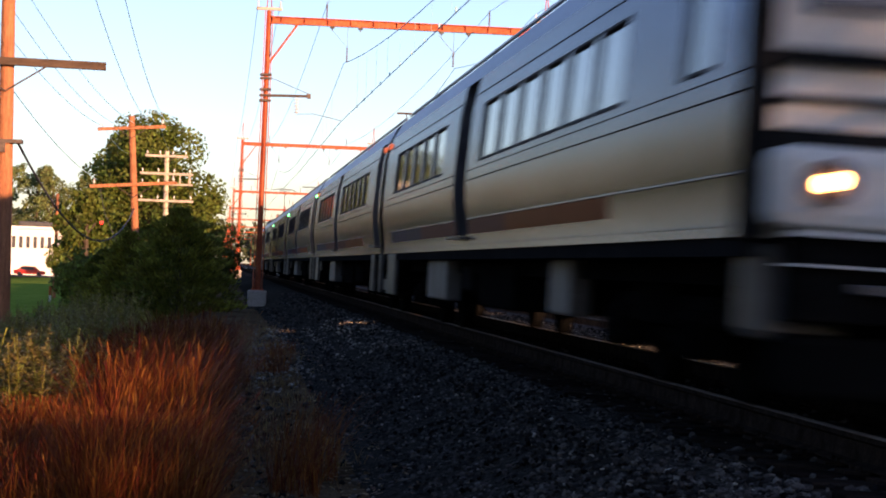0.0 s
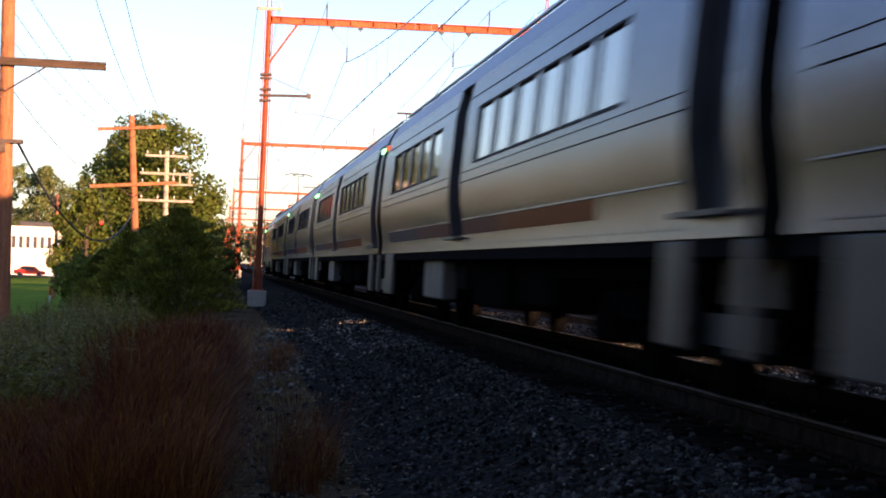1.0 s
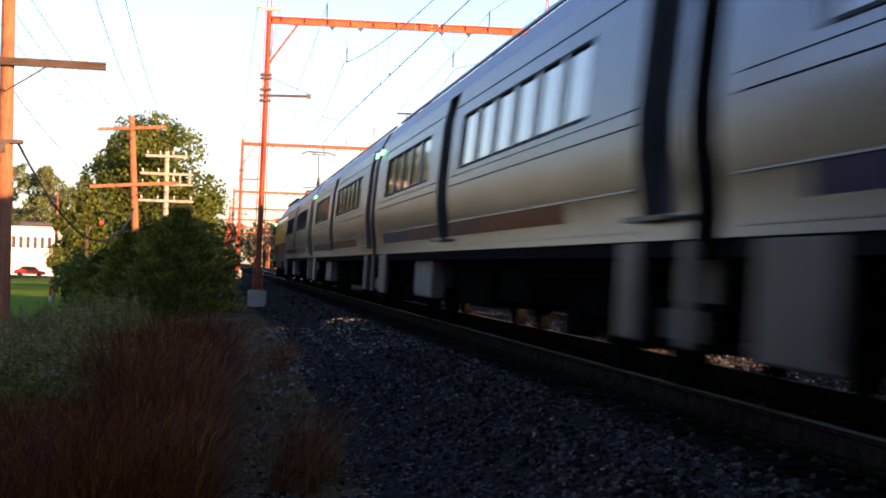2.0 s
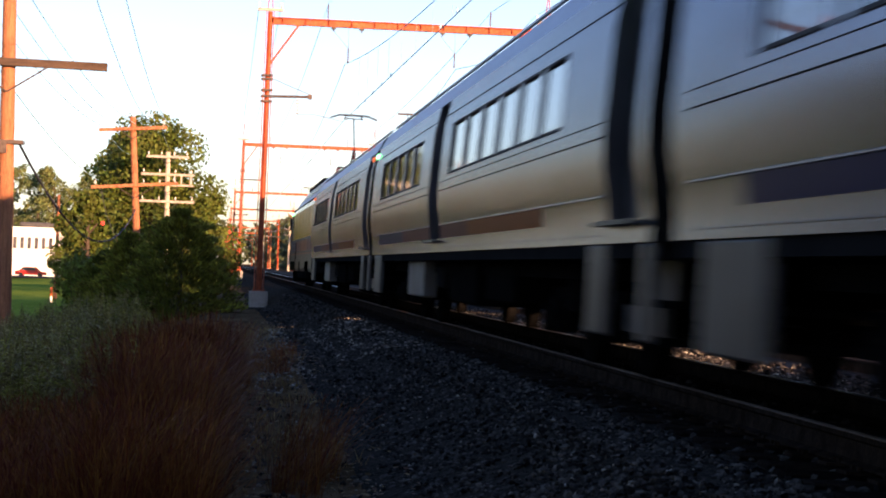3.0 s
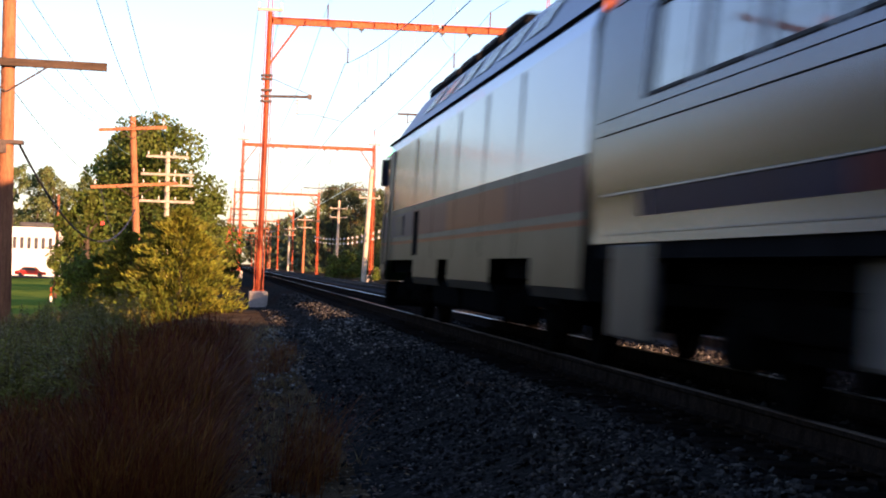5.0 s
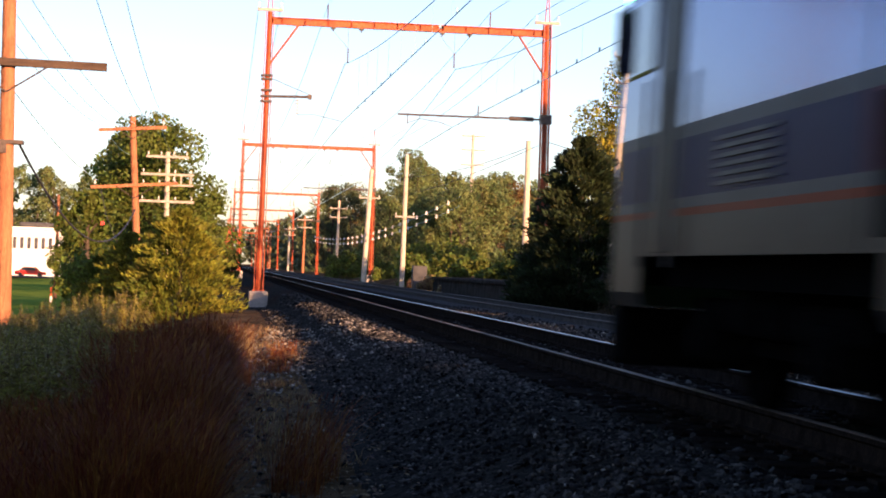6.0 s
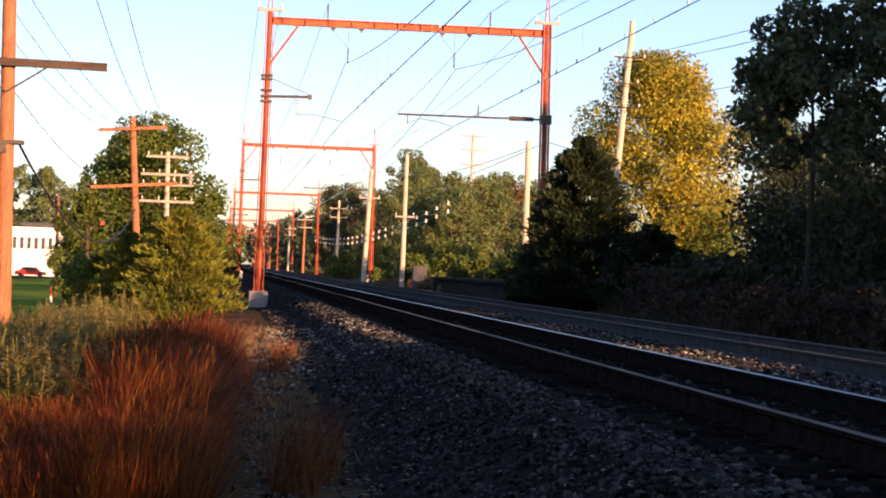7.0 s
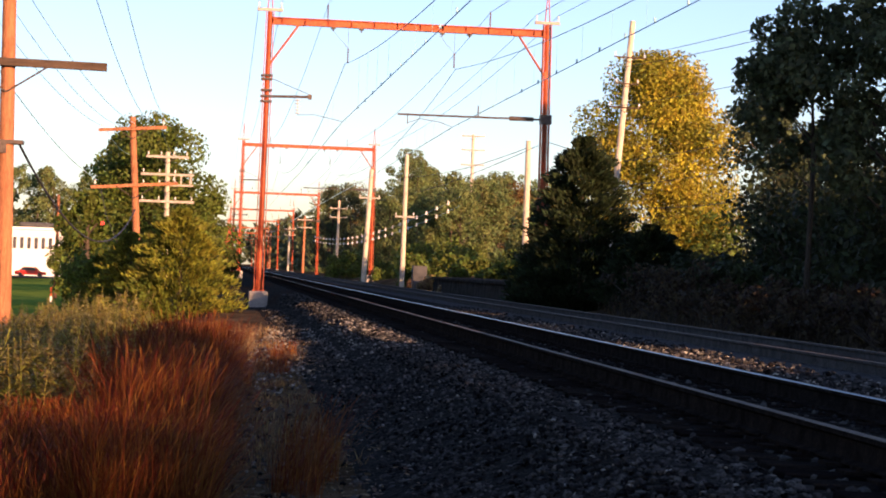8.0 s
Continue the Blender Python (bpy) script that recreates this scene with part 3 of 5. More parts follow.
pole(10.95, 120, -0.6, 7.75, 0.05, 0.14, [(4.0, 0.6, 0, 0.1)], M_POLE_PALE, M_ARM_PALE, "pale sunlit pole beside the second track", pins=3)
pole(12.2, 170, -0.6, 9.3, 0.4, 0.2, [(6.8, 0.9, 0, 0.12)], M_POLE_PALE, M_ARM_PALE, "pale leaning pole close to a portal post", pins=3)
pole(14.2, 245, -0.6, 9.0, 0.1, 0.17, [(8.0, 1.1, 0, 0.12), (6.9, 1.1, 0, 0.12)], M_POLE_PALE, M_ARM_PALE, "pale far pole among trees", pins=3)
for k, (x, y, h) in enumerate(((13.6, 330, 9), (14.2, 420, 9), (12.8, 520, 10), (13.0, 620, 10))):
    pole(x, y, -0.6, h, 0.1, 0.2, [(h - 0.6, 1.3, 0, 0.16), (h - 1.9, 1.3, 0, 0.16)], M_POLE_PALE if k % 2 else M_POLE, M_ARM_PALE, "distant pole with crossarms along the line", pins=3)


def pole_wires():
    root = thing("pole_line_wires", pose(0, 0, 0), "thin wires sagging between the wooden poles", "wires")
    for xa, xb in ((-4.8, -4.25), (-4.35, -3.75), (-2.5, -2.6), (-1.95, -2.0), (-3.9, -3.1)):
        line(sag((xa, 32, 6.15), (xb, 70, 5.55 + 0.1 * (xb + 3.2)), 0.5, 14), 0.009, "wire", M_WIRE, root)
        line(sag((xa, 32, 6.15), (xa + 0.2, -16, 6.3), 0.5, 10), 0.009, "wire", M_WIRE, root)
    for xa, xb in ((-4.4, -4.0), (-2.3, -2.0)):
        line(sag((xb - 0.2, 70, 5.5), (xa, 100, 6.1), 0.35, 10), 0.009, "wire", M_WIRE, root)
    line(sag((-5.0, 32, 5.9), (-4.3, 70, 3.55), 0.55, 14), 0.012, "wire", M_WIRE, root)
    line(sag((-3.24, 32, 2.65), (-2.98, 70, 2.6), 1.35, 20), 0.022, "cable", M_CABLE, root)
    line([(-4.2, 70, 3.3), (-4.0, 70, 2.4), (-3.6, 70, 1.5), (-3.3, 70, 0.2)], 0.012, "guy", M_CABLE, root)
    root2 = thing("roadside_wires", pose(0, 0, 0), "dark cables strung towards the pale leaning pole", "wires")
    for (a, b, d) in (((18.2, 90, 10.9), (27, 40, 12.5), 0.7), ((18.2, 90, 10.5), (27, 40, 11.8), 0.7), ((18.1, 90, 8.7), (24, 40, 9.6), 0.6),
                      ((13.2, 81.1, 6.3), (18.0, 90, 6.1), 0.05), ((18.0, 90, 6.1), (21, 45, 7.2), 0.45), ((17.9, 90, 4.0), (19, 45, 4.4), 0.5), ((17.8, 90, 5.0), (19.5, 45, 5.6), 0.4),
                      ((13.2, 81.1, 6.3), (12.4, 170, 6.5), 0.5), ((10.95, 120, 6.4), (13.8, 90, 6.6), 0.3)):
        line(sag(a, b, d, 14), 0.014, "wire", M_CABLE, root2)
    root3 = thing("signal_wire_line", pose(0, 0, 0), "low line of wires with white glass insulators", "wires")
    for dz in (0.0, 0.5):
        a, b = Vector((13.4, 112, 4.55 + dz)), Vector((11.9, 260, 4.2 + dz))
        pts = sag(a, b, 1.2, 26)
        line(pts, 0.01, "wire", M_WIRE, root3)
        for k in range(1, 26):
            p = pts[k]
            part("insulator", tubes(((p.x, p.y, p.z - 0.1), (p.x, p.y, p.z + 0.14), 0.075, 0.045), seg=6), M_PORCELAIN, root3)


pole_wires()

# ---------------------------------------------------------------- trackside structures
bm = boxes((11.35, 13.6, 72, 106, -0.6, 0.36), (11.2, 13.8, 71.8, 106.2, 0.36, 0.5), bevel=0.02)
tagged(part("low_platform", bm, M_SHADED_CONCRETE), "low concrete platform beside the far track, shade in its colour", "platform", kind="structure")
cab = thing("equipment_cabinet", pose(11.0, 110, -0.55), "grey metal trackside equipment cabinet", "cabinet")
part("body", boxes((-0.4, 0.4, -0.3, 0.3, 0.12, 1.6), bevel=0.03), M_GREYPAINT, cab)
part("base", boxes((-0.45, 0.45, -0.35, 0.35, 0, 0.12)), M_CONCRETE, cab)
part("door", boxes((-0.34, 0.34, -0.315, -0.3, 0.2, 1.5), bevel=0.005), M_GREYPAINT, cab)
mk = thing("marker_post", pose(-9.3, 113, -2.1), "slim white and orange marker post on the lawn", "marker post")
part("shaft", tubes(((0, 0, 0), (0, 0, 0.75), 0.07), seg=8), M_RENDER, mk)
part("top", tubes(((0, 0, 0.75), (0, 0, 1.25), 0.075), seg=8), M_MARKER, mk, "orange top")
sg = thing("signal_lamp", pose(-4.05, 69.3, 2.05), "small red signal lamp hanging on a cable", "signal lamp")
part("housing", tubes(((0, 0.06, 0), (0, -0.06, 0), 0.085), seg=12), M_IRON, sg)
part("lens", tubes(((0, -0.06, 0), (0, -0.085, 0), 0.055), seg=12), M_SIGNAL, sg, "red lens")

bl = thing("low_building", pose(-31.5, 300, -2.4), "white single-storey building with a row of tall dark windows", "building")
bm = bmesh.new()
box(bm, -11, 7.2, 0, 14, 0, 7.1)
part("wall", bm, M_RENDER, bl)
part("cornice", boxes((-11.3, 7.5, -0.35, 14.3, 7.1, 7.5), bevel=0.05), M_RENDER, bl)
part("roof_block", boxes((1.5, 6.4, 3, 9, 7.5, 8.3), bevel=0.3), M_GREYPAINT, bl)
for k in range(17):
    wx = -10.2 + k * 1.04
    w = part("window", boxes((wx - 0.26, wx + 0.26, -0.06, 0.02, 4.3, 6.0)), M_DARKGLASS, bl)
    part("sill", boxes((wx - 0.33, wx + 0.33, -0.14, 0.0, 4.18, 4.3)), M_RENDER, w)
tagged(raw("road", [(-70, 272, -2.2), (-8, 272, -2.0), (-8, 296, -2.0), (-70, 296, -2.2)], [(0, 1, 2, 3)], M_ASPHALT), "grey car park asphalt before the white building", "road", kind="structure")


def parked_car(x, y, z, mat, label):
    root = thing("parked_car", pose(x, y, z), label, "car")
    bm = bmesh.new()
    prof = [(-2.1, 0.3), (2.1, 0.3), (2.15, 0.7), (1.3, 0.85), (0.75, 1.38), (-0.9, 1.42), (-1.6, 0.9), (-2.15, 0.8)]
    a = [bm.verts.new((px, -0.85, pz)) for px, pz in prof]
    b = [bm.verts.new((px, 0.85, pz)) for px, pz in prof]
    bm.faces.new(a)
    bm.faces.new(b[::-1])
    for i in range(len(prof)):
        j = (i + 1) % len(prof)
        bm.faces.new((a[j], a[i], b[i], b[j]))
    bmesh.ops.recalc_face_normals(bm, faces=bm.faces)
    part("body", bm, mat, root)
    part("side_window", boxes((-1.2, 0.7, -0.87, -0.84, 0.92, 1.3)), M_DARKGLASS, root)
    for wx in (-1.3, 1.3):
        for wy in (-0.8, 0.8):
            part("wheel", tubes(((wx, wy - 0.1, 0.31), (wx, wy + 0.1, 0.31), 0.31), seg=14), M_RUBBER, root)


parked_car(-26.4, 285, -2.12, M_CARRED, "red parked car on the asphalt by the lawn")

# ---------------------------------------------------------------- plants
def leaves(rng, centres, radii, n, size, squash=0.85, shell=0.55):
    """n leaf sprays scattered through and around round clumps."""
    centres, radii = np.array(centres, float), np.array(radii, float)
    w = radii ** 2
    idx = rng.choice(len(radii), n, p=w / w.sum())
    d = rng.normal(size=(n, 3))
    d /= np.linalg.norm(d, axis=1, keepdims=True)
    r = radii[idx] * (shell + (1.12 - shell) * rng.random(n) ** 0.6)
    p = centres[idx] + d * r[:, None] * np.array([1, 1, squash])
    a = d + rng.normal(size=(n, 3)) * 0.7
    u = np.cross(a, rng.normal(size=(n, 3)))
    u /= np.linalg.norm(u, axis=1, keepdims=True) + 1e-9
    v = np.cross(a, u)
    v /= np.linalg.norm(v, axis=1, keepdims=True) + 1e-9
    s = size * rng.uniform(0.5, 1.3, (n, 1))
    u, v = u * s, v * s * 0.62
    return np.stack([p - u, p - v * rng.uniform(0.6, 1.2, (n, 1)), p + u, p + v], 1)


def tree(name, x, y, z, height, width, mat, n, size, label, seed, low=0.12, clumps=46, trunk=0.22, shape=1.0, group="", category="tree"):
    rng = np.random.default_rng(seed)
    root = thing(name, pose(x, y, z), label, category, group)
    rows = [((0, 0, -0.3), (0.1, 0, height * 0.45), trunk, trunk * 0.6), ((0.1, 0, height * 0.45), (0.0, 0.1, height * 0.85), trunk * 0.6, trunk * 0.15)]
    cs, rs = [], []
    for k in range(clumps):
        u = low + (0.96 - low) * ((k + rng.random()) / clumps)
        prof = math.sin(math.pi * min(1, max(0.04, (u - low * 0.5)) ** (0.62 * shape))) ** 0.6
        R = width / 2 * prof * rng.uniform(0.25, 1.0) ** 0.6
        a = rng.uniform(0, 2 * math.pi)
        r = width * rng.uniform(0.055, 0.165)
        c = (math.cos(a) * max(0, R - r * 0.5), math.sin(a) * max(0, R - r * 0.5) * 0.9, min(u * height, height - r * 0.6))
        cs.append(c)
        rs.append(r)
        if k % 3 == 0:
            rows.append(((0.08, 0, max(height * 0.15, c[2] - width * 0.25)), c, trunk * 0.32, trunk * 0.06))
    part("trunk", tubes(*rows, seg=7), M_BARK, root)
    quads("crown", leaves(rng, cs, rs, n, size), mat, root)
    return root


def cedar(name, x, y, z, height, width, mat, n, size, label, seed, lean=0.0):
    rng = np.random.default_rng(seed)
    root = thing(name, pose(x, y, z), label, "cedar tree")
    part("trunk", tubes(((0, 0, -0.3), (0, 0, height * 0.95), 0.11, 0.02), seg=7), M_BARK, root)
    u = rng.random(n) ** 1.35
    a = rng.uniform(0, 2 * np.pi, n)
    lobes = 1 + 0.28 * np.sin(a * 5 + u * 23) + 0.2 * np.sin(a * 3 - u * 41) + 0.16 * np.sin(u * 60)
    R = width / 2 * (0.16 + 0.84 * (1 - u) ** 0.75) * np.clip((u + 0.06) * 6, 0.5, 1) * lobes * (0.35 + 0.65 * rng.random(n) ** 0.4)
    R = np.where(u > 0.93, R * 0.5, R)
    p = np.stack([R * np.cos(a) + lean * u * height, R * np.sin(a), u * height], 1)
    d = np.stack([np.cos(a), np.sin(a), rng.uniform(0.2, 1.3, n)], 1) + rng.normal(size=(n, 3)) * 0.3
    d /= np.linalg.norm(d, axis=1, keepdims=True)
    w = np.cross(d, rng.normal(size=(n, 3)))
    w /= np.linalg.norm(w, axis=1, keepdims=True)
    s = size * rng.uniform(0.6, 1.5, (n, 1))
    quads("crown", np.stack([p - d * s, p - w * s * 0.3, p + d * s, p + w * s * 0.3], 1), mat, root)
    return root


def shrub(name, x, y, z, w, d, h, mat, n, size, label, seed, category="shrub", kind="", clumps=18):
    rng = np.random.default_rng(seed)
    cs = [(rng.uniform(-w / 2, w / 2), rng.uniform(-d / 2, d / 2), rng.uniform(0.1, 0.8) * h) for _ in range(clumps)]
    rs = [rng.uniform(0.16, 0.32) * h for _ in cs]
    if kind == "stuff":
        ob = quads(name, leaves(rng, cs, rs, n, size, 0.9, 0.3), mat)
        ob.matrix_basis = pose(x, y, z)
        return tagged(ob, label, category, kind=kind)
    root = thing(name, pose(x, y, z), label, category)
    part("stem", tubes(*[((c[0] * 0.4, c[1] * 0.4, -0.2), c, 0.03, 0.01) for c in cs], seg=5), M_BARK, root)
    quads("foliage", leaves(rng, cs, rs, n, size, 0.9, 0.3), mat, root)
    return root


# by the lawn and the poles
tree("broadleaf_tree", -4.0, 112, -1.7, 10.5, 10.4, M_LEAF, 26000, 0.125, "dense green broadleaf tree behind the wooden poles", 11, low=0.05, clumps=58, shape=0.95)
tree("broadleaf_tree", -6.9, 104, -1.8, 6.2, 4.2, M_LEAF, 5000, 0.14, "smaller green tree at the edge of the lawn", 12, low=0.05, clumps=34)
tree("broadleaf_tree", -0.8, 120, -1.2, 6.2, 4.0, M_LEAF, 6000, 0.14, "green tree close beside the portal posts", 13, low=0.03, clumps=36)
tree("broadleaf_tree", -2.4, 104, -1.4, 5.0, 4.5, M_LEAF, 5000, 0.13, "green bushy tree behind the cedar", 14, low=0.03, clumps=30)
cedar("red_cedar", -1.1, 56, -1.1, 3.4, 3.6, M_CEDAR, 20000, 0.07, "yellow-green bushy cedar lit by low sun", 21)
cedar("red_cedar", -3.5, 62, -1.2, 2.3, 2.2, M_CEDAR, 9000, 0.07, "low green cedar among weeds", 24)
cedar("red_cedar", -2.55, 58, -1.2, 2.8, 2.8, M_CEDAR, 12000, 0.07, "low green cedar among weeds", 22)
for k in range(13):
    rr = random.Random(40 + k)
    tree("distant_tree", -43 + k * 3.0, 345 + rr.uniform(-15, 15), -2.3, rr.uniform(16, 20), rr.uniform(9, 12), M_LEAF_FAR, 4200, 0.26,
         "hazy distant tree behind the white building", 50 + k, low=0.2, clumps=26, group="distant trees")

# across the line
tree("yellow_tree", 26.5, 121, -0.2, 14.7, 12.6, M_LEAF_YELLOW, 85000, 0.11, "broad tree with yellow autumn leaves in low sun", 61, low=0.08, clumps=120)
cedar("red_cedar", 12.75, 70, -0.55, 6.3, 4.8, M_CEDAR_SHADED, 28000, 0.11, "dark shaded cedar standing beside a portal post", 62)
cedar("red_cedar", 14.4, 66, -0.3, 2.9, 3.6, M_CEDAR_SHADED, 13000, 0.1, "low dark cedar in shade", 63)
cedar("red_cedar", 11.75, 72, -0.5, 3.0, 2.6, M_CEDAR_SHADED, 5000, 0.13, "low dark cedar in shade", 64)
for k, (x, y, h, w) in enumerate(((16.6, 300, 13.6, 7), (20.0, 312, 14.2, 9), (23.8, 300, 13.4, 9))):
    tree("wood_edge_tree", x, y, -0.5, h, w, M_LEAF_DARK, 8000, 0.2, "dark distant tree at the edge of the wood", 550 + k, low=0.05, clumps=46, group="wood edge trees")
for k, (x, y, h) in enumerate(((23.8, 260, 17.2), (26.2, 266, 15.0), (36.5, 262, 14.5), (33.8, 258, 13.8), (39.5, 268, 15.0))):
    tree("pine", x, y, -0.4, h, 7.0, M_LEAF_FAR, 4600, 0.18, "tall pine with a bare trunk above the distant wood", 560 + k, low=0.42, clumps=34, trunk=0.26, group="distant pines")
# Trees hidden behind the big one, added so the locomotive reflects green.
for k, (x, y, h) in enumerate(((-6.5, 160, 13), (-9.5, 190, 14), (-8.0, 225, 14), (-12, 260, 15), (-11, 300, 15))):
    tree("broadleaf_tree", x, y, -1.8, h, 8.5, M_LEAF, 7000, 0.22, "unseen green tree added for the locomotive's side to reflect", 570 + k, low=0.05, clumps=36)
for k, (x, y, h, w) in enumerate(((14.1, 47, 7.6, 3.6), (17.2, 47, 10.8, 5.4), (15.6, 45, 8.9, 4.4), (19.6, 45, 13.0, 6.5), (18.6, 42, 9.0, 5.0), (19.8, 70, 9.5, 4.2), (24.0, 80, 7.2, 5.5))):
    tree("tall_oak", x, y, 0.2, h, w, M_LEAF_DARK, 8000, 0.1, "tall dark tree in shade with gaps of sky", 70 + k, low=0.5 if y > 60 or k == 0 else 0.3, clumps=44, trunk=0.09 if k == 0 else 0.17, group="shaded trees")
for k in range(16):
    rr = random.Random(90 + k)
    y = 190 + k * 13
    x = 20 + rr.uniform(0, 9) + k * 0.8
    tree("wood_edge_tree", x, y, -0.4, rr.uniform(8.5, 13.5) + k * 0.35, rr.uniform(6, 9), M_LEAF_RUST if k in (3, 9) else M_LEAF_FAR, 6500, 0.17,
         "distant tree at the edge of the wood", 100 + k, low=0.1, clumps=26, group="wood edge trees")
for k, (x, y, h, w) in enumerate(((18.5, 345, 15.5, 11), (24, 360, 16.5, 12), (29, 372, 16, 12), (19.5, 232, 9.5, 8), (23.0, 236, 14.5, 8), (26.5, 240, 11, 9), (22.5, 188, 9, 8), (25.6, 192, 10.5, 8), (29.0, 196, 10, 9), (32.5, 200, 11, 9), (25.0, 160, 7.0, 7), (27.5, 158, 8.5, 7))):
    tree("wood_edge_tree", x, y, -0.4, h, w, M_LEAF_RUST if k in (1, 8) else M_LEAF_FAR, 8000, 0.15, "sunlit tree at the edge of the distant wood", 500 + k, low=0.05, clumps=44, group="wood edge trees")
for k, (x, y, w, h) in enumerate(((13.6, 125, 3.5, 2.6), (15.5, 140, 5, 3.4), (15.0, 112, 4, 2.2), (14.2, 175, 4, 2.6), (13.8, 205, 5, 3.2), (15.2, 235, 5, 3.6), (17.5, 160, 6, 4.2), (21, 105, 6, 4.0), (25.5, 113, 7, 5.0), (30.5, 114, 6, 6.0), (18, 112, 5, 3.0), (16.8, 96, 4, 2.6))):
    shrub("green_bush", x, y, -0.6, w, 6, h, M_LEAF, 3500, 0.15, "leafy green bush beside the far track", 130 + k)
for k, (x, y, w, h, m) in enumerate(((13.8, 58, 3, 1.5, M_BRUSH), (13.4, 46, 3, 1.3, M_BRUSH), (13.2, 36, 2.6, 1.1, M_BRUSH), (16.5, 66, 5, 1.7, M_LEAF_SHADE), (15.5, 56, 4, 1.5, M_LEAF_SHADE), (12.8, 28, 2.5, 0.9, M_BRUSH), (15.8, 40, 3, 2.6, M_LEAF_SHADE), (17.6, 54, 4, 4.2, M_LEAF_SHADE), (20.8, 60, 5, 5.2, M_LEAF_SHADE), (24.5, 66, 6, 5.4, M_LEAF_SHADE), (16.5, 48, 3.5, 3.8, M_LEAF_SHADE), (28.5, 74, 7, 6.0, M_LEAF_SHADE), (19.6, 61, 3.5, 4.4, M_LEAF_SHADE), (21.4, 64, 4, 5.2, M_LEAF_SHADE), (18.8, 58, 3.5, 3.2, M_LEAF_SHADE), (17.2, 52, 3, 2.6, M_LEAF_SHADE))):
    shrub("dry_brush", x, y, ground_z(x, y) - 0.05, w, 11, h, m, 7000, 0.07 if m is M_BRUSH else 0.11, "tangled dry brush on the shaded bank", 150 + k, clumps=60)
shrub("rust_weeds", 11.4, 108, -0.6, 1.2, 18, 1.2, M_GRASS_TAN, 3600, 0.07, "rust-coloured weeds beside the platform", 171)
# the wood that closes the line far off, its shade put into darker leaves
verts = []
rng = np.random.default_rng(8)
cs = [(rng.uniform(-140, 170), 1000 + rng.uniform(-60, 60), rng.uniform(0, 19)) for _ in range(420)]
cs += [(rng.uniform(-60, -9), rng.uniform(420, 900), rng.uniform(0, 9)) for _ in range(150)]
cs += [(rng.uniform(18, 70), rng.uniform(420, 900), rng.uniform(0, 15)) for _ in range(260)]
tagged(quads("far_wood", leaves(rng, cs, [rng.uniform(2.5, 5) for _ in cs], 26000, 1.5), M_LEAF_DARK), "far wood closing the end of the line", "wood", kind="stuff")

# unseen trees added around the viewpoint, to shade tracks and trees and darken reflections
for k, (x, y, h, w) in enumerate(((31, 19, 16, 9), (38, 7, 17, 10), (24, 30, 11, 6), (-10, -16, 14, 12), (-3, -26, 15, 12), (-20, -8, 14, 12), (-14, 6, 10, 9), (-18, 18, 10, 9), (5, -34, 15, 11), (-24, 30, 9, 8), (-17, 42, 9, 9), (-21, 60, 10, 10), (-19.5, 78, 9, 8), (-27, 70, 10, 10), (-30, 92, 11, 11), (-27, 48, 10, 10), (-38, 100, 12, 12))):
    tree("tall_oak", x, y, 0.6, h, w, M_LEAF_DARK, 3600, 0.36, "tall dark tree in shade with gaps of sky", 180 + k, low=0.06, clumps=40, trunk=0.3, group="shaded trees")
# Unseen hedge added to block sun; its gap and tall shrub shape the shade.
for k in range(22):
    rr = random.Random(200 + k)
    y = -66 + k * 4.1 + (13 if k > 17 else 0)
    tall = k == 14
    shrub("shade_hedge", 15.5 + rr.uniform(-0.8, 0.8), y - (0.8 if tall else 0), -0.2, 2.2, 3.0 if tall else 4.8, (7.4 if tall else 4.45 if y < -12.5 else 4.35 if y < 8 else 2.9) + rr.uniform(-0.2, 0.2), M_LEAF_SHADE, 3600, 0.22, "unseen hedge shrub added to shade the track", 210 + k, clumps=34)



# ---------------------------------------------------------------- weeds and grasses
def blades(rng, n, w, d, h, lean, width=0.0021, seed_heads=True):
    """n bent grass blades over a patch; three pieces to a blade."""
    base = np.stack([rng.uniform(-w / 2, w / 2, n), rng.uniform(-d / 2, d / 2, n), np.full(n, -0.05)], 1)
    hh = h * rng.uniform(0.45, 1.1, n)
    a = rng.uniform(0, 2 * np.pi, n)
    out = np.stack([np.cos(a), np.sin(a), np.zeros(n)], 1) * rng.uniform(0.05, 0.55, (n, 1)) * h
    out += np.array([lean[0], lean[1], 0]) * rng.uniform(0.5, 1.3, (n, 1)) * h
    side = np.stack([-np.sin(a), np.cos(a), np.zeros(n)], 1) * width * rng.uniform(0.6, 1.6, (n, 1))
    pts = []
    for t in (0.0, 0.4, 0.75, 1.0):
        p = base + out * t ** 1.8
        p[:, 2] = base[:, 2] + hh * (1.12 * t - 0.26 * t * t)
        pts.append(p)
    qs = []
    for i, (w0, w1) in enumerate(((1.0, 0.9), (0.9, 0.75), (0.75, 0.12))):
        qs.append(np.stack([pts[i] - side * w0, pts[i] + side * w0, pts[i + 1] + side * w1, pts[i + 1] - side * w1], 1))
    if not seed_heads:
        return np.concatenate(qs)
    k = rng.random(n) < 0.45
    tip, prev = pts[3][k], pts[2][k]
    f = (tip - prev) * 0.8
    s2 = side[k] * 1.5
    return np.concatenate(qs), np.stack([tip - f * 0.6, tip + s2, tip + f * 0.25, tip - s2], 1)


TUFTS = []


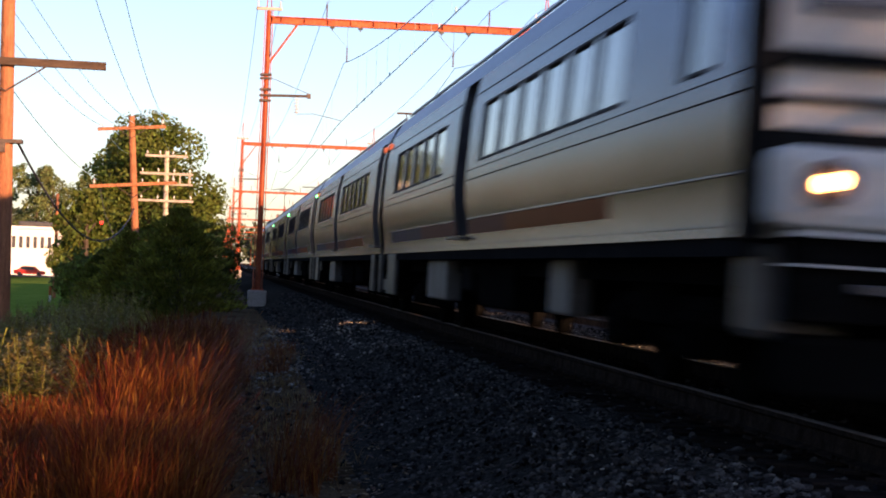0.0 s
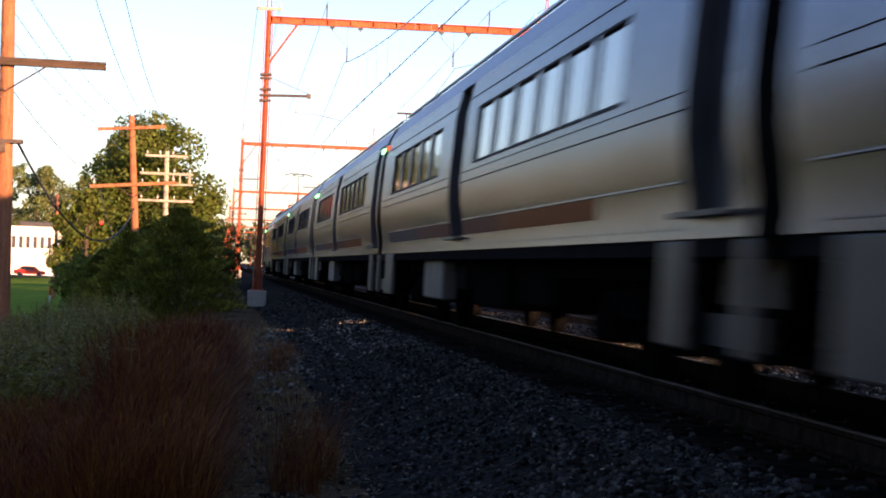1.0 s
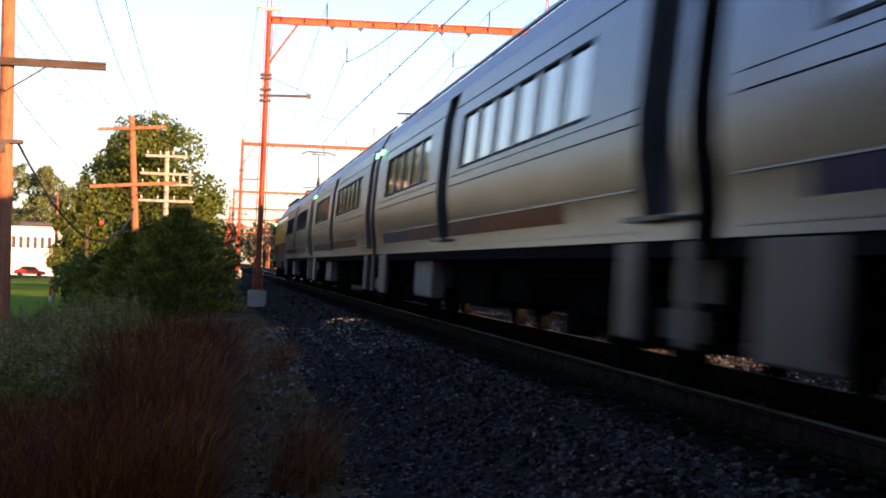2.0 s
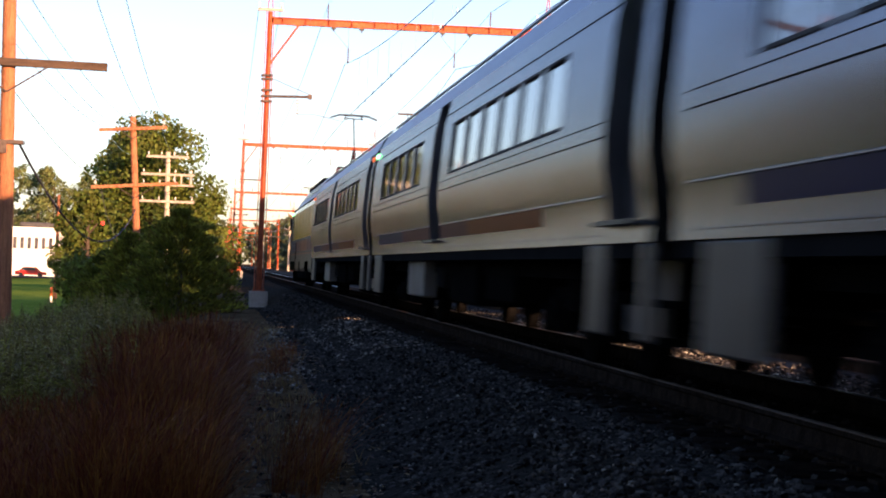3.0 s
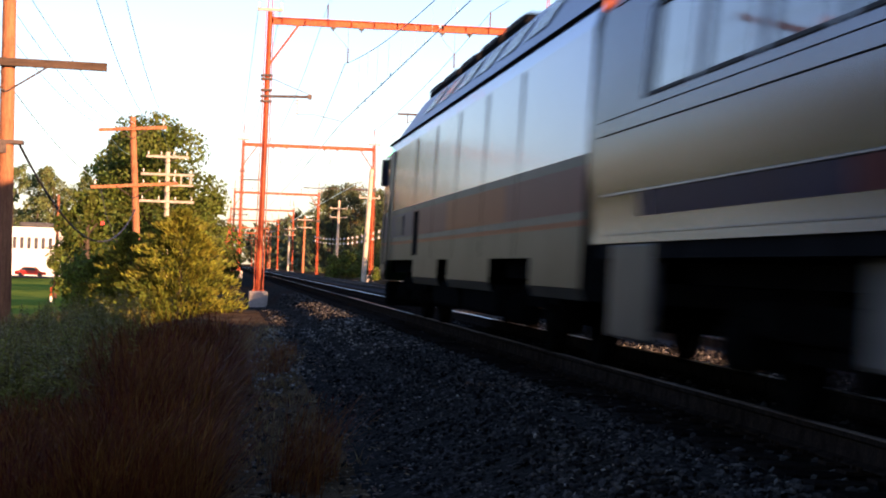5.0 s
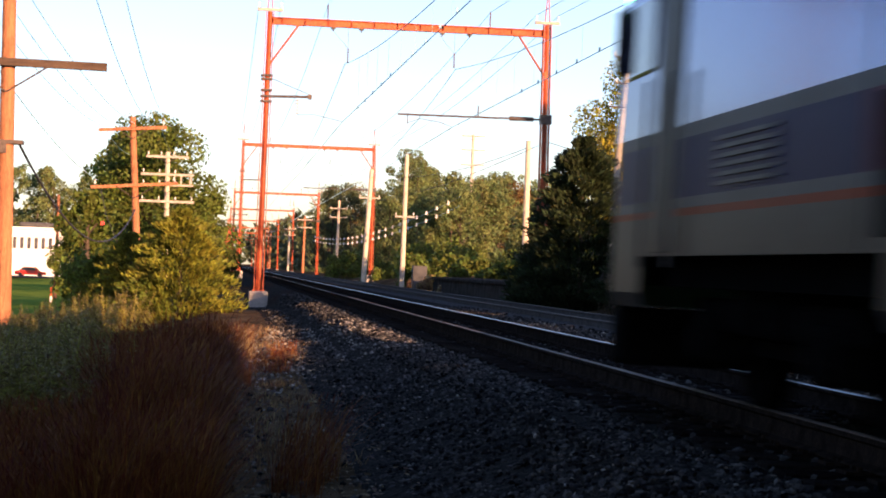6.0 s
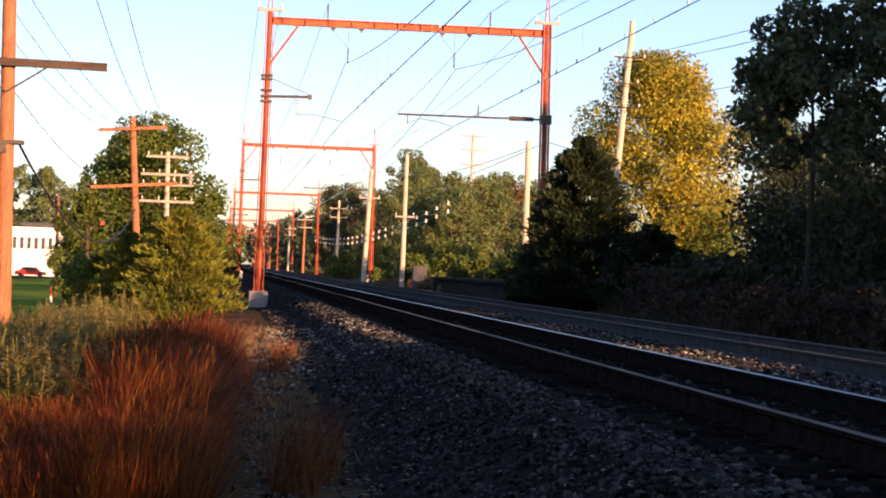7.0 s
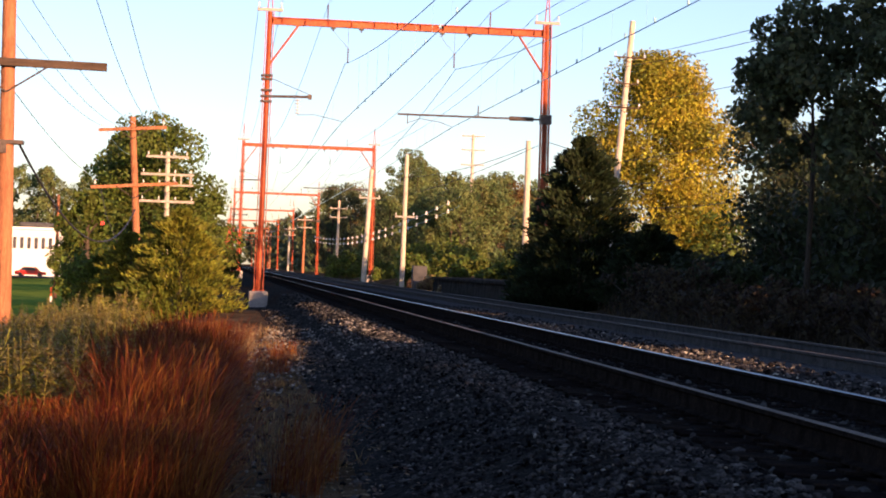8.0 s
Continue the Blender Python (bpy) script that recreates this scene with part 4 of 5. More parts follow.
def tuft(x, y, n, w, d, h, mat, lean, label, seed, sway, name="grass_tussock"):
    rng = np.random.default_rng(seed)
    z = ground_z(x, y)
    ob = thing(name, pose(x, y, z), label, "grass", "grass tussocks")
    q, heads = blades(rng, n, w, d, h, lean)
    tagged(quads("blade_mass", q, mat, ob), kind="stuff")
    tagged(quads("seed_spray", heads, mat, ob), kind="stuff")
    TUFTS.append((ob, x, y, z, sway, seed))
    return ob


rr = random.Random(77)
for k in range(16):                                  # tall rust-red bluestem
    y = 11.0 + k * 0.95 + rr.uniform(-0.3, 0.3)
    for x in (-1.35 + rr.uniform(-0.2, 0.2), -0.8 + rr.uniform(-0.2, 0.2), -0.42 + 0.014 * (y - 11) + rr.uniform(-0.12, 0.06)):
        if x < -0.105 * y - 0.5:
            continue
        side = x / y
        if side < -0.068 and y > 14.5:
            continue
        tuft(x, y, 2000, 0.7, 0.9, rr.uniform(0.8, 1.25) if -0.048 < side < 0.012 else rr.uniform(0.5, 0.85), M_WEED if y > 16 and side < -0.05 and len(TUFTS) % 3 else M_GRASS_RED, (rr.uniform(-0.06, 0.1), rr.uniform(-0.06, 0.06)), "yellow-green weeds among the red grass" if y > 16 and side < -0.05 and len(TUFTS) % 3 else "tall rust-red bluestem grass beside the ballast", 300 + len(TUFTS), 6)
shrub("dark_bush", -5.6, 88, -1.7, 3.5, 4, 3.2, M_LEAF, 4500, 0.1, "green bush at the foot of the trees by the lawn", 465)
tuft(0.62, 15.0, 230, 0.36, 0.6, 0.72, M_GRASS_RED, (0.22, 0.0), "small rust-red grass tuft at the ballast edge", 390, 16)
tuft(0.78, 16.0, 230, 0.4, 0.6, 0.78, M_GRASS_RED, (0.22, 0.0), "small rust-red grass tuft at the ballast edge", 391, 16)
tuft(0.75, 27.5, 260, 0.5, 0.8, 0.45, M_GRASS_RED, (0.05, 0.0), "small rust-red grass tuft at the ballast edge", 392, 5)
tuft(1.0, 30.5, 260, 0.4, 1.2, 0.34, M_GRASS_RED, (0.05, 0.0), "small rust-red grass tuft at the ballast edge", 394, 5)
tuft(0.35, 36, 380, 0.6, 1.6, 0.5, M_GRASS_RED, (0.05, 0.0), "small rust-red grass tuft at the ballast edge", 395, 5)
tuft(0.2, 26, 420, 0.5, 1.0, 0.6, M_GRASS_RED, (0.05, 0.0), "small rust-red grass tuft at the ballast edge", 396, 5)
tuft(0.15, 31, 500, 0.8, 1.6, 0.6, M_GRASS_TAN, (0.05, 0.0), "dry tan grass by the footing", 393, 4)
for k in range(20):                                  # yellow-green grass under the weeds
    y = 20 + k * 2.0
    x = -0.5 - rr.uniform(0.1, 0.115 * y)
    tuft(x, y, 700, 1.1, 1.5, rr.uniform(0.5, 0.8), M_WEED if rr.random() < 0.6 else M_GRASS_TAN, (0.03, 0.0), "yellow-green roadside grass going to seed", 400 + k, 3, name="weed_clump")


def goldenrod(x, y, h, stems, seed):
    """Upright leafy weed stems from one root, each tipped with a nodding plume."""
    rng = np.random.default_rng(seed)
    z = ground_z(x, y) - 0.03
    root = thing("goldenrod", pose(x, y, z), "tall feathery yellow-green weed with seeding plumes", "weeds", "tall weeds by the grass")
    base = np.stack([rng.normal(0, 0.16, stems), rng.normal(0, 0.16, stems), np.zeros(stems)], 1)
    tip = base + np.stack([rng.normal(0.03, 0.16, stems), rng.normal(0, 0.16, stems), h * rng.uniform(0.62, 1.08, stems)], 1)
    bow = np.stack([rng.normal(0, 0.05, stems), rng.normal(0, 0.05, stems), np.zeros(stems)], 1)

    def along(u, k):
        return base[k] + (tip[k] - base[k]) * u[:, None] + bow[k] * np.sin(np.pi * u)[:, None]

    q = []
    for k in range(stems):
        u = np.linspace(0, 1, 6)
        p = along(u, np.full(6, k))
        a = rng.uniform(0, np.pi)
        sd = np.array([math.cos(a), math.sin(a), 0]) * 0.004
        q += [[p[i] - sd, p[i] + sd, p[i + 1] + sd * 0.8, p[i + 1] - sd * 0.8] for i in range(5)]
    tagged(quads("stalk", np.array(q), M_WEED, root), kind="stuff")

    def sprays(n, u, length, width, rise, droop):
        k = rng.integers(0, stems, n)
        p = along(u, k)
        a = rng.uniform(0, 2 * np.pi, n)
        d = np.stack([np.cos(a), np.sin(a), rise + rng.normal(0, 0.25, n)], 1)
        d /= np.linalg.norm(d, axis=1, keepdims=True)
        w = np.cross(d, np.array([0, 0, 1.0])) + rng.normal(0, 0.25, (n, 3))
        w /= np.linalg.norm(w, axis=1, keepdims=True)
        L = (length * rng.uniform(0.6, 1.3, n))[:, None]
        end = p + d * L - np.array([0, 0, 1.0]) * L * droop
        mid = p + d * L * 0.5
        return np.stack([p, mid + w * L * width, end, mid - w * L * width], 1)

    u = rng.uniform(0.12, 0.9, stems * 46)
    quads("foliage", sprays(len(u), u, 0.115 * (1.1 - 0.6 * u), 0.13, 0.55, 0.25), M_WEED, root)
    u = 1 - 0.22 * rng.random(stems * 34) ** 1.3
    tagged(quads("plume", sprays(len(u), u, 0.02 + 0.4 * (1 - u), 0.11, 0.7, 0.3), M_PLUME, root), "tan seeding plume", kind="stuff")
    TUFTS.append((root, x, y, z, 3, seed))


for k in range(54):
    y = 21.5 + (k % 18) * 0.8 + rr.uniform(-0.3, 0.3)
    side = (-0.104, -0.079, -0.055)[k // 18] + rr.uniform(-0.012, 0.012)
    goldenrod(side * y, y, rr.uniform(0.9, 1.15) + 1.8 * (side + 0.11), 13, 600 + k)
for k in range(16):
    y = 14.8 + (k % 8) * 0.5 + rr.uniform(-0.2, 0.2)
    side = (-0.103, -0.081)[k // 8] + rr.uniform(-0.012, 0.012)
    goldenrod(side * y, y, rr.uniform(0.95, 1.2), 13, 660 + k)
litter = []
rngl = np.random.default_rng(31)
for k in range(5200):                                # fallen leaves and straw on the verge
    y = 9 + 38 * rngl.random() ** 1.4
    x = rngl.uniform(-0.5, 1.5)
    a, L = rngl.uniform(0, 6.28), rngl.uniform(0.015, 0.05)
    c, t = np.array([math.cos(a), math.sin(a), rngl.uniform(-0.3, 0.3)]) * L, np.array([-math.sin(a), math.cos(a), rngl.uniform(-0.4, 0.4)]) * L * rngl.uniform(0.15, 0.6)
    p = np.array([x, y, ground_z(x, y) + 0.02])
    litter.append([p - c, p - t, p + c, p + t])
tagged(quads("leaf_litter", np.array(litter), M_LITTER), "fallen brown leaves and straw on the sandy verge", "leaf litter", kind="stuff")
rngp = np.random.default_rng(12)
patch = []
for k in range(420):                                 # thin dry growth at the foot of the ballast
    x, y = rngp.uniform(-1.4, 1.15), rngp.uniform(9, 42)
    q = blades(rngp, 26, 0.35, 0.35, rngp.uniform(0.06, 0.26), (0, 0), 0.004, False)
    patch.append(q + np.array([x, y, ground_z(x, y)]))
bank = []
for k in range(420):                                 # rank growth on the bank across the line
    y = rngp.uniform(22, 100)
    x = rngp.uniform(11.5, min(20, 12.5 + y * 0.09))
    q = blades(rngp, 40, 0.9, 0.9, rngp.uniform(0.3, 0.95), (0.03, 0), 0.008, False)
    bank.append(q + np.array([x, y, ground_z(x, y)]))
tagged(quads("bank_grass", np.concatenate(bank), M_BRUSH), "rank brown grass on the shaded bank", "grass", kind="stuff")
tagged(quads("dry_verge_grass", np.concatenate(patch), M_GRASS_TAN), "thin dry grass on the sandy verge", "grass", kind="stuff")

# ---------------------------------------------------------------- the train
SIDE = [(1.553, 1.075), (1.552, 1.13), (1.549, 1.25), (1.572, 1.43), (1.612, 1.66), (1.622, 1.90), (1.616, 2.07), (1.578, 2.74), (1.50, 3.12), (1.36, 3.40), (1.10, 3.61), (0.65, 3.78), (0.0, 3.84)]
WIN_LO, WIN_HI = 6, 7            # profile points between which the windows lie
CAR_LEN = 25.91


def shell(bm, ys, hole, prof, sides=(-1, 1)):
    """The skin of a car: strips of the profile between the cuts ys; hole(side, i, k) leaves strip i open between cuts k and k+1."""
    for s in sides:
        rows = [[bm.verts.new((s * x, y, z)) for x, z in prof] for y in ys]
        for k in range(len(ys) - 1):
            for i in range(len(prof) - 1):
                if hole(s, i, k):
                    continue
                q = (rows[k][i], rows[k + 1][i], rows[k + 1][i + 1], rows[k][i + 1])
                bm.faces.new(q if s < 0 else q[::-1])
    bmesh.ops.delete(bm, geom=[v for v in bm.verts if not v.link_faces], context="VERTS")
    bmesh.ops.remove_doubles(bm, verts=bm.verts, dist=0.0005)
    return bm


def wheelset(parent, y, r=0.42):
    bm = bmesh.new()
    for x in (-0.7525, 0.7525):
        tube(bm, (x - 0.065, y, r + 0.0), (x + 0.065, y, r + 0.0), r, r, seg=24)
        tube(bm, (x * 0.9 - 0.02, y, r), (x * 0.9 + 0.02, y, r), r + 0.03, seg=24)
    tube(bm, (-0.7, y, r), (0.7, y, r), 0.08, seg=10)
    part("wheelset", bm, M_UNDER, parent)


def bogie(root, y, span=1.3):
    bm = bmesh.new()
    for s in (-1, 1):
        box(bm, s * 1.05 - 0.09, s * 1.05 + 0.09, y - span - 0.45, y + span + 0.45, 0.5, 0.72, bevel=0.04)
        for dy in (-span, span):
            box(bm, s * 1.08 - 0.14, s * 1.08 + 0.14, y + dy - 0.2, y + dy + 0.2, 0.28, 0.62, bevel=0.04)
            tube(bm, (s * 1.18, y + dy, 0.42), (s * 1.28, y + dy, 0.42), 0.13, seg=14)
        for dy in (-0.35, 0.35):
            tube(bm, (s * 1.1, y + dy, 0.5), (s * 1.1, y + dy, 0.95), 0.14, seg=12)
        box(bm, s * 0.85 - 0.1, s * 0.85 + 0.1, y - span, y + span, 0.36, 0.46)
    box(bm, -1.0, 1.0, y - 0.35, y + 0.35, 0.5, 0.9)
    # Far-side filler added to block sun between bogie and floor.
    box(bm, 0.6, 1.1, y - span - 0.7, y + span + 0.7, 0.55, 0.95)
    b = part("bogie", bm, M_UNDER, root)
    for dy in (-span, span):
        wheelset(b, y + dy)


def glass_row(root, y0, y1, panes, s):
    """Windows in the open strip, set 25 mm back, each with its gasket."""
    (xa, za), (xb, zb) = SIDE[WIN_LO], SIDE[WIN_HI]
    pitch = (y1 - y0) / panes
    for k in range(panes):
        a, b = y0 + k * pitch + 0.11, y0 + (k + 1) * pitch - 0.11
        bm = bmesh.new()
        d = 0.03
        o = [bm.verts.new(v) for v in ((s * (xa - d), a, za + 0.02), (s * (xa - d), b, za + 0.02), (s * (xb - d), b, zb - 0.02), (s * (xb - d), a, zb - 0.02),
                                       (s * (xa - d - 0.02), a, za + 0.02), (s * (xa - d - 0.02), b, za + 0.02), (s * (xb - d - 0.02), b, zb - 0.02), (s * (xb - d - 0.02), a, zb - 0.02))]
        for f in ((0, 1, 2, 3), (4, 5, 6, 7), (0, 1, 5, 4), (1, 2, 6, 5), (2, 3, 7, 6), (3, 0, 4, 7)):
            bm.faces.new([o[i] for i in f])
        bmesh.ops.recalc_face_normals(bm, faces=bm.faces)
        w = part("window", bm, M_GLASS, root)
        bm = bmesh.new()
        for (p, q, e, f) in ((a - 0.22 if k else a - 0.11, a, za, zb),):          # the pillar beside it, flush with the skin
            vs = [bm.verts.new(v) for v in ((s * (xa - 0.012), p, e), (s * (xa - 0.012), q, e), (s * (xb - 0.012), q, f), (s * (xb - 0.012), p, f))]
            bm.faces.new(vs if s < 0 else vs[::-1])
        part("pillar", bm, M_PILLAR, w)
        bm = bmesh.new()
        for y in (a, b):
            tube(bm, (s * (xa - 0.016), y, za), (s * (xb - 0.016), y, zb), 0.010, seg=6)
        tube(bm, (s * (xa - 0.008), a, za + 0.012), (s * (xa - 0.008), b, za + 0.012), 0.022, seg=6)
        tube(bm, (s * (xb - 0.012), a, zb - 0.012), (s * (xb - 0.012), b, zb - 0.012), 0.018, seg=6)
        part("gasket", bm, M_RUBBER, w)
    bm = bmesh.new()
    vs = [bm.verts.new(v) for v in ((s * (xa - 0.012), y1 - 0.11, za), (s * (xa - 0.012), y1, za), (s * (xb - 0.012), y1, zb), (s * (xb - 0.012), y1 - 0.11, zb))]
    bm.faces.new(vs if s < 0 else vs[::-1])
    part("pillar", bm, M_PILLAR, root)


M_PILLAR = material("window_pillar", (0.22, 0.235, 0.27), 0.3, 0.85, other=(0.18, 0.19, 0.22), scale=2)


def profile_x(z):
    return float(np.interp(z, [p[1] for p in SIDE], [p[0] for p in SIDE]))


def recess(root, name, y0, y1, depth=0.2, z0=1.25, z1=3.12):
    """A door set back in the side, with its jambs, on both sides."""
    for s in (-1, 1):
        bm = bmesh.new()
        zs = [z for z in [p[1] for p in SIDE] if z0 - 0.001 <= z <= z1 + 0.001]
        for i in range(len(zs) - 1):
            a, b = zs[i], zs[i + 1]
            xa, xb = profile_x(a), profile_x(b)
            di = 1.6 - depth
            for quad in (((s * xa, y0, a), (s * di, y0, a), (s * di, y0, b), (s * xb, y0, b)),
                         ((s * xa, y1, a), (s * di, y1, a), (s * di, y1, b), (s * xb, y1, b)),
                         ((s * di, y0, a), (s * di, y1, a), (s * di, y1, b), (s * di, y0, b))):
                bm.faces.new([bm.verts.new(v) for v in quad])
        for z in (zs[0], zs[-1]):
            x = profile_x(z)
            bm.faces.new([bm.verts.new(v) for v in ((s * x, y0, z), (s * x, y1, z), (s * di, y1, z), (s * di, y0, z))])
        bmesh.ops.remove_doubles(bm, verts=bm.verts, dist=0.0005)
        d = part(name, bm, M_DOOR, root)
        mid = (y0 + y1) / 2
        bm = boxes((min(s * (di), s * (di + 0.03)), max(s * di, s * (di + 0.03)), mid - 0.28, mid + 0.28, 2.1, 2.8), bevel=0.01)
        part("door_window", bm, M_GLASS, d)
        part("threshold", boxes((min(s * 1.3, s * 1.66), max(s * 1.3, s * 1.66), y0 - 0.05, y1 + 0.05, 1.20, 1.235)), M_SKIRT, d)


def stripe(root, y0, y1, z0, z1, mat, label, s):
    bm = bmesh.new()
    xs0, xs1 = profile_x(z0) + 0.004, profile_x(z1) + 0.004
    vs = [bm.verts.new(v) for v in ((s * xs0, y0, z0), (s * xs0, y1, z0), (s * xs1, y1, z1), (s * xs1, y0, z1))]
    vs += [bm.verts.new(v) for v in ((s * (xs0 - 0.01), y0, z0), (s * (xs0 - 0.01), y1, z0), (s * (xs1 - 0.01), y1, z1), (s * (xs1 - 0.01), y0, z1))]
    for f in ((0, 1, 2, 3), (4, 5, 6, 7), (0, 1, 5, 4), (1, 2, 6, 5), (2, 3, 7, 6), (3, 0, 4, 7)):
        bm.faces.new([vs[i] for i in f])
    bmesh.ops.recalc_face_normals(bm, faces=bm.faces)
    part("stripe", bm, mat, root, label)


def coach(label, cab=False, flip=False):
    """A single-level coach; its origin is at rail level at the end nearest the locomotive, and it runs towards -y."""
    root = thing("passenger_coach", pose(0, 0, 0), label, "railway coach", "coaches of the train")
    ya, yb = -0.38, -CAR_LEN + (0.38 if not cab else 0.9)
    rows = [(-9.72, -2.35, 5), (-21.5 if cab else -22.0, -13.35, 6)]
    doors = [(-12.35, -11.1)] + ([] if cab else [(-25.2, -23.98)])
    spans = rows and [(r[0], r[1], "w") for r in rows] + [(d[0], d[1], "d") for d in doors]
    if cab:
        spans.append((-24.2, -23.3, "w"))
        rows = rows + [(-24.2, -23.3, 1)]
    cuts = sorted({ya, yb, *[v for a, b, _ in spans for v in (a, b)]})

    def hole(s, i, k):
        mid = (cuts[k] + cuts[k + 1]) / 2
        for a, b, kind in spans:
            if a < mid < b:
                if kind == "w" and i == WIN_LO:
                    return True
                if kind == "d" and 2 <= i <= 7:
                    return True
        return i >= 8

    bm = shell(bmesh.new(), cuts, hole, SIDE)
    part("body", bm, M_STEEL, root).data.shade_smooth()
    bm = shell(bmesh.new(), [ya, yb], lambda s, i, k: i < 8, SIDE)
    part("roof", bm, M_ROOF, root).data.shade_smooth()
    for yy, facing in ((ya, 1), (yb, -1)):
        bm = bmesh.new()
        ring = [bm.verts.new((-x, yy, z)) for x, z in SIDE] + [bm.verts.new((x, yy, z)) for x, z in SIDE[-2::-1]]
        bm.faces.new(ring if facing < 0 else ring[::-1])
        part("end_wall", bm, M_CABWHITE if cab and facing < 0 else M_BAND, root)
        if not (cab and facing < 0):
            y2 = yy + facing * 0.36
            part("diaphragm", boxes((-0.62, 0.62, min(yy, y2), max(yy, y2), 1.1, 3.35), bevel=0.04), M_RUBBER, root)
    # beads along the side
    for s in (-1, 1):
        for z, r in ((1.437, 0.011), (1.885, 0.006), (2.0, 0.0045), (2.90, 0.006), (1.14, 0.006)):
            for y0, y1 in ((-11.05, -0.8), (-23.93 if not cab else yb, -12.4)):
                bm = tubes(((s * (profile_x(z) + 0.002), y0, z), (s * (profile_x(z) + 0.002), y1, z), r), seg=6)
                part("bead", bm, M_STEEL if z < 1.5 else M_BAND, root)
        for y0, y1, p in rows:
            glass_row(root, y0, y1, p, s)
        for y0, y1, m, c in ((-6.9, -2.1, M_BLUE, "dark blue stripe"), (-11.05, -6.9, M_PURPLE, "purple stripe"), (-15.4, -12.4, M_PURPLE, "purple stripe"), (-20.9, -15.4, M_ORANGE, "orange-red stripe")):
            stripe(root, y0, y1, 1.26, 1.425, m, c, s)
    for y0, y1 in doors:
        recess(root, "door", y0, y1)
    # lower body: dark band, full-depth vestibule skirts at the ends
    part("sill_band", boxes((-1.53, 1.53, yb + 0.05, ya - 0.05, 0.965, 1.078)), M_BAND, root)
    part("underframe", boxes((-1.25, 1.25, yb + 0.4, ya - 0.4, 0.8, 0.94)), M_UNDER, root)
    ends = [(-2.55, -1.1)] + ([] if cab else [(yb + 0.02, -25.2), (-23.95, -23.2)])
    for y0, y1 in ends:
        for s in (-1, 1):
            bm = boxes((min(s * 1.47, s * 1.54), max(s * 1.47, s * 1.54), y0, y1, 0.38, 1.07), bevel=0.02)
            part("skirt", bm, M_SKIRT, root)
    for y0, y1 in [] if cab else [(-25.2, -23.95)]:
        part("steps", boxes((-1.35, 1.35, y0, y1, 0.35, 0.42), (-1.3, 1.3, y0, y1, 0.62, 0.68), (-1.2, 1.2, y0, y1, 0.9, 0.95)), M_UNDER, root)
        for s in (-1, 1):
            part("step_riser", boxes((min(s * 1.3, s * 1.36), max(s * 1.3, s * 1.36), y0 + 0.02, y1 - 0.02, 0.42, 0.62), (min(s * 1.22, s * 1.28), max(s * 1.22, s * 1.28), y0 + 0.02, y1 - 0.02, 0.68, 1.2)), M_SKIRT, root)
    # equipment
    part("equipment_box", boxes((-1.42, -1.2, -9.2, -6.8, 0.42, 0.97), bevel=0.03), M_BOXPAINT, root, "light grey equipment box")
    part("equipment_box", boxes((-1.3, -0.7, -10.7, -9.85, 0.58, 0.9), bevel=0.03), M_BAND, root)
    part("equipment_box", boxes((-1.32, 1.3, -14.6, -11.9, 0.42, 0.93), bevel=0.03), M_UNDER, root)
    part("equipment_box", boxes((-1.36, -1.15, -18.3, -17.2, 0.46, 0.97), bevel=0.03), M_BOXPAINT, root) if cab else part("equipment_box", boxes((-1.3, 1.3, -17.6, -15.4, 0.5, 0.93), bevel=0.03), M_UNDER, root)
    part("air_tank", tubes(((-0.9, -9.6, 0.62), (-0.9, -7.4, 0.62), 0.2), seg=12), M_UNDER, root)
    # Far-side boxes added to block sun passing under the coach.
    for y0, y1 in ((-9.6, -7.4), (-11.8, -9.75), (-14.4, -12.0), (-16.6, -14.6), (-18.4, -16.75)):
        part("equipment_box", boxes((0.75, 1.34, y0, y1, 0.4, 0.94), bevel=0.03), M_UNDER, root)
    bogie(root, -4.9)
    bogie(root, -CAR_LEN + 4.9)
    # roof gear
    for y in (-1.6, -24.2):
        part("roof_vent", boxes((-0.9, 0.9, y - 0.5, y + 0.5, 3.66, 3.86), bevel=0.05), M_ROOF, root)
    for s in (-1, 1):
        for x, z in ((1.22, 3.56), (0.98, 3.69)):
            bm = tubes(((s * x, yb + 0.1, z), (s * x, ya - 0.1, z), 0.025), seg=6)
            part("roof_rib", bm, M_ROOF, root)
        for yq, zq in ((-0.55, 3.1), (-25.35, 3.1)):
            if cab and yq < -20:
                continue
            part("marker_light", boxes((min(s * 1.5, s * 1.575), max(s * 1.5, s * 1.575), yq - 0.06, yq + 0.06, 2.93, 3.02), bevel=0.01), M_MARK[label.count("green")], root)
    if cab:
        y = yb - 0.01
        part("nose", boxes((-1.52, 1.52, y - 0.28, y, 1.13, 1.58), bevel=0.08), M_CABWHITE, root)
        for s in (-1, 1):
            part("windshield", boxes((min(s * 0.45, s * 1.3), max(s * 0.45, s * 1.3), y - 0.05, y, 2.35, 3.0), bevel=0.02), M_GLASS, root)
            part("corner_post", boxes((min(s * 1.47, s * 1.63), max(s * 1.47, s * 1.63), yb - 0.05, yb + 0.12, 1.05, 3.2), bevel=0.03), M_BAND, root)
        for d, z0, z1 in ((0.09, 1.58, 1.68), (0.03, 1.83, 1.87), (0.06, 2.04, 2.13)):
            part("cab_band", boxes((-1.5, 1.5, y - d, y, z0, z1)), M_BAND, root)
        for s in (-1, 1):
            h = part("headlight", tubes(((s * 1.22, y - 0.27, 1.38), (s * 1.22, y - 0.33, 1.38), 0.13), seg=18), M_SKIRT, root)
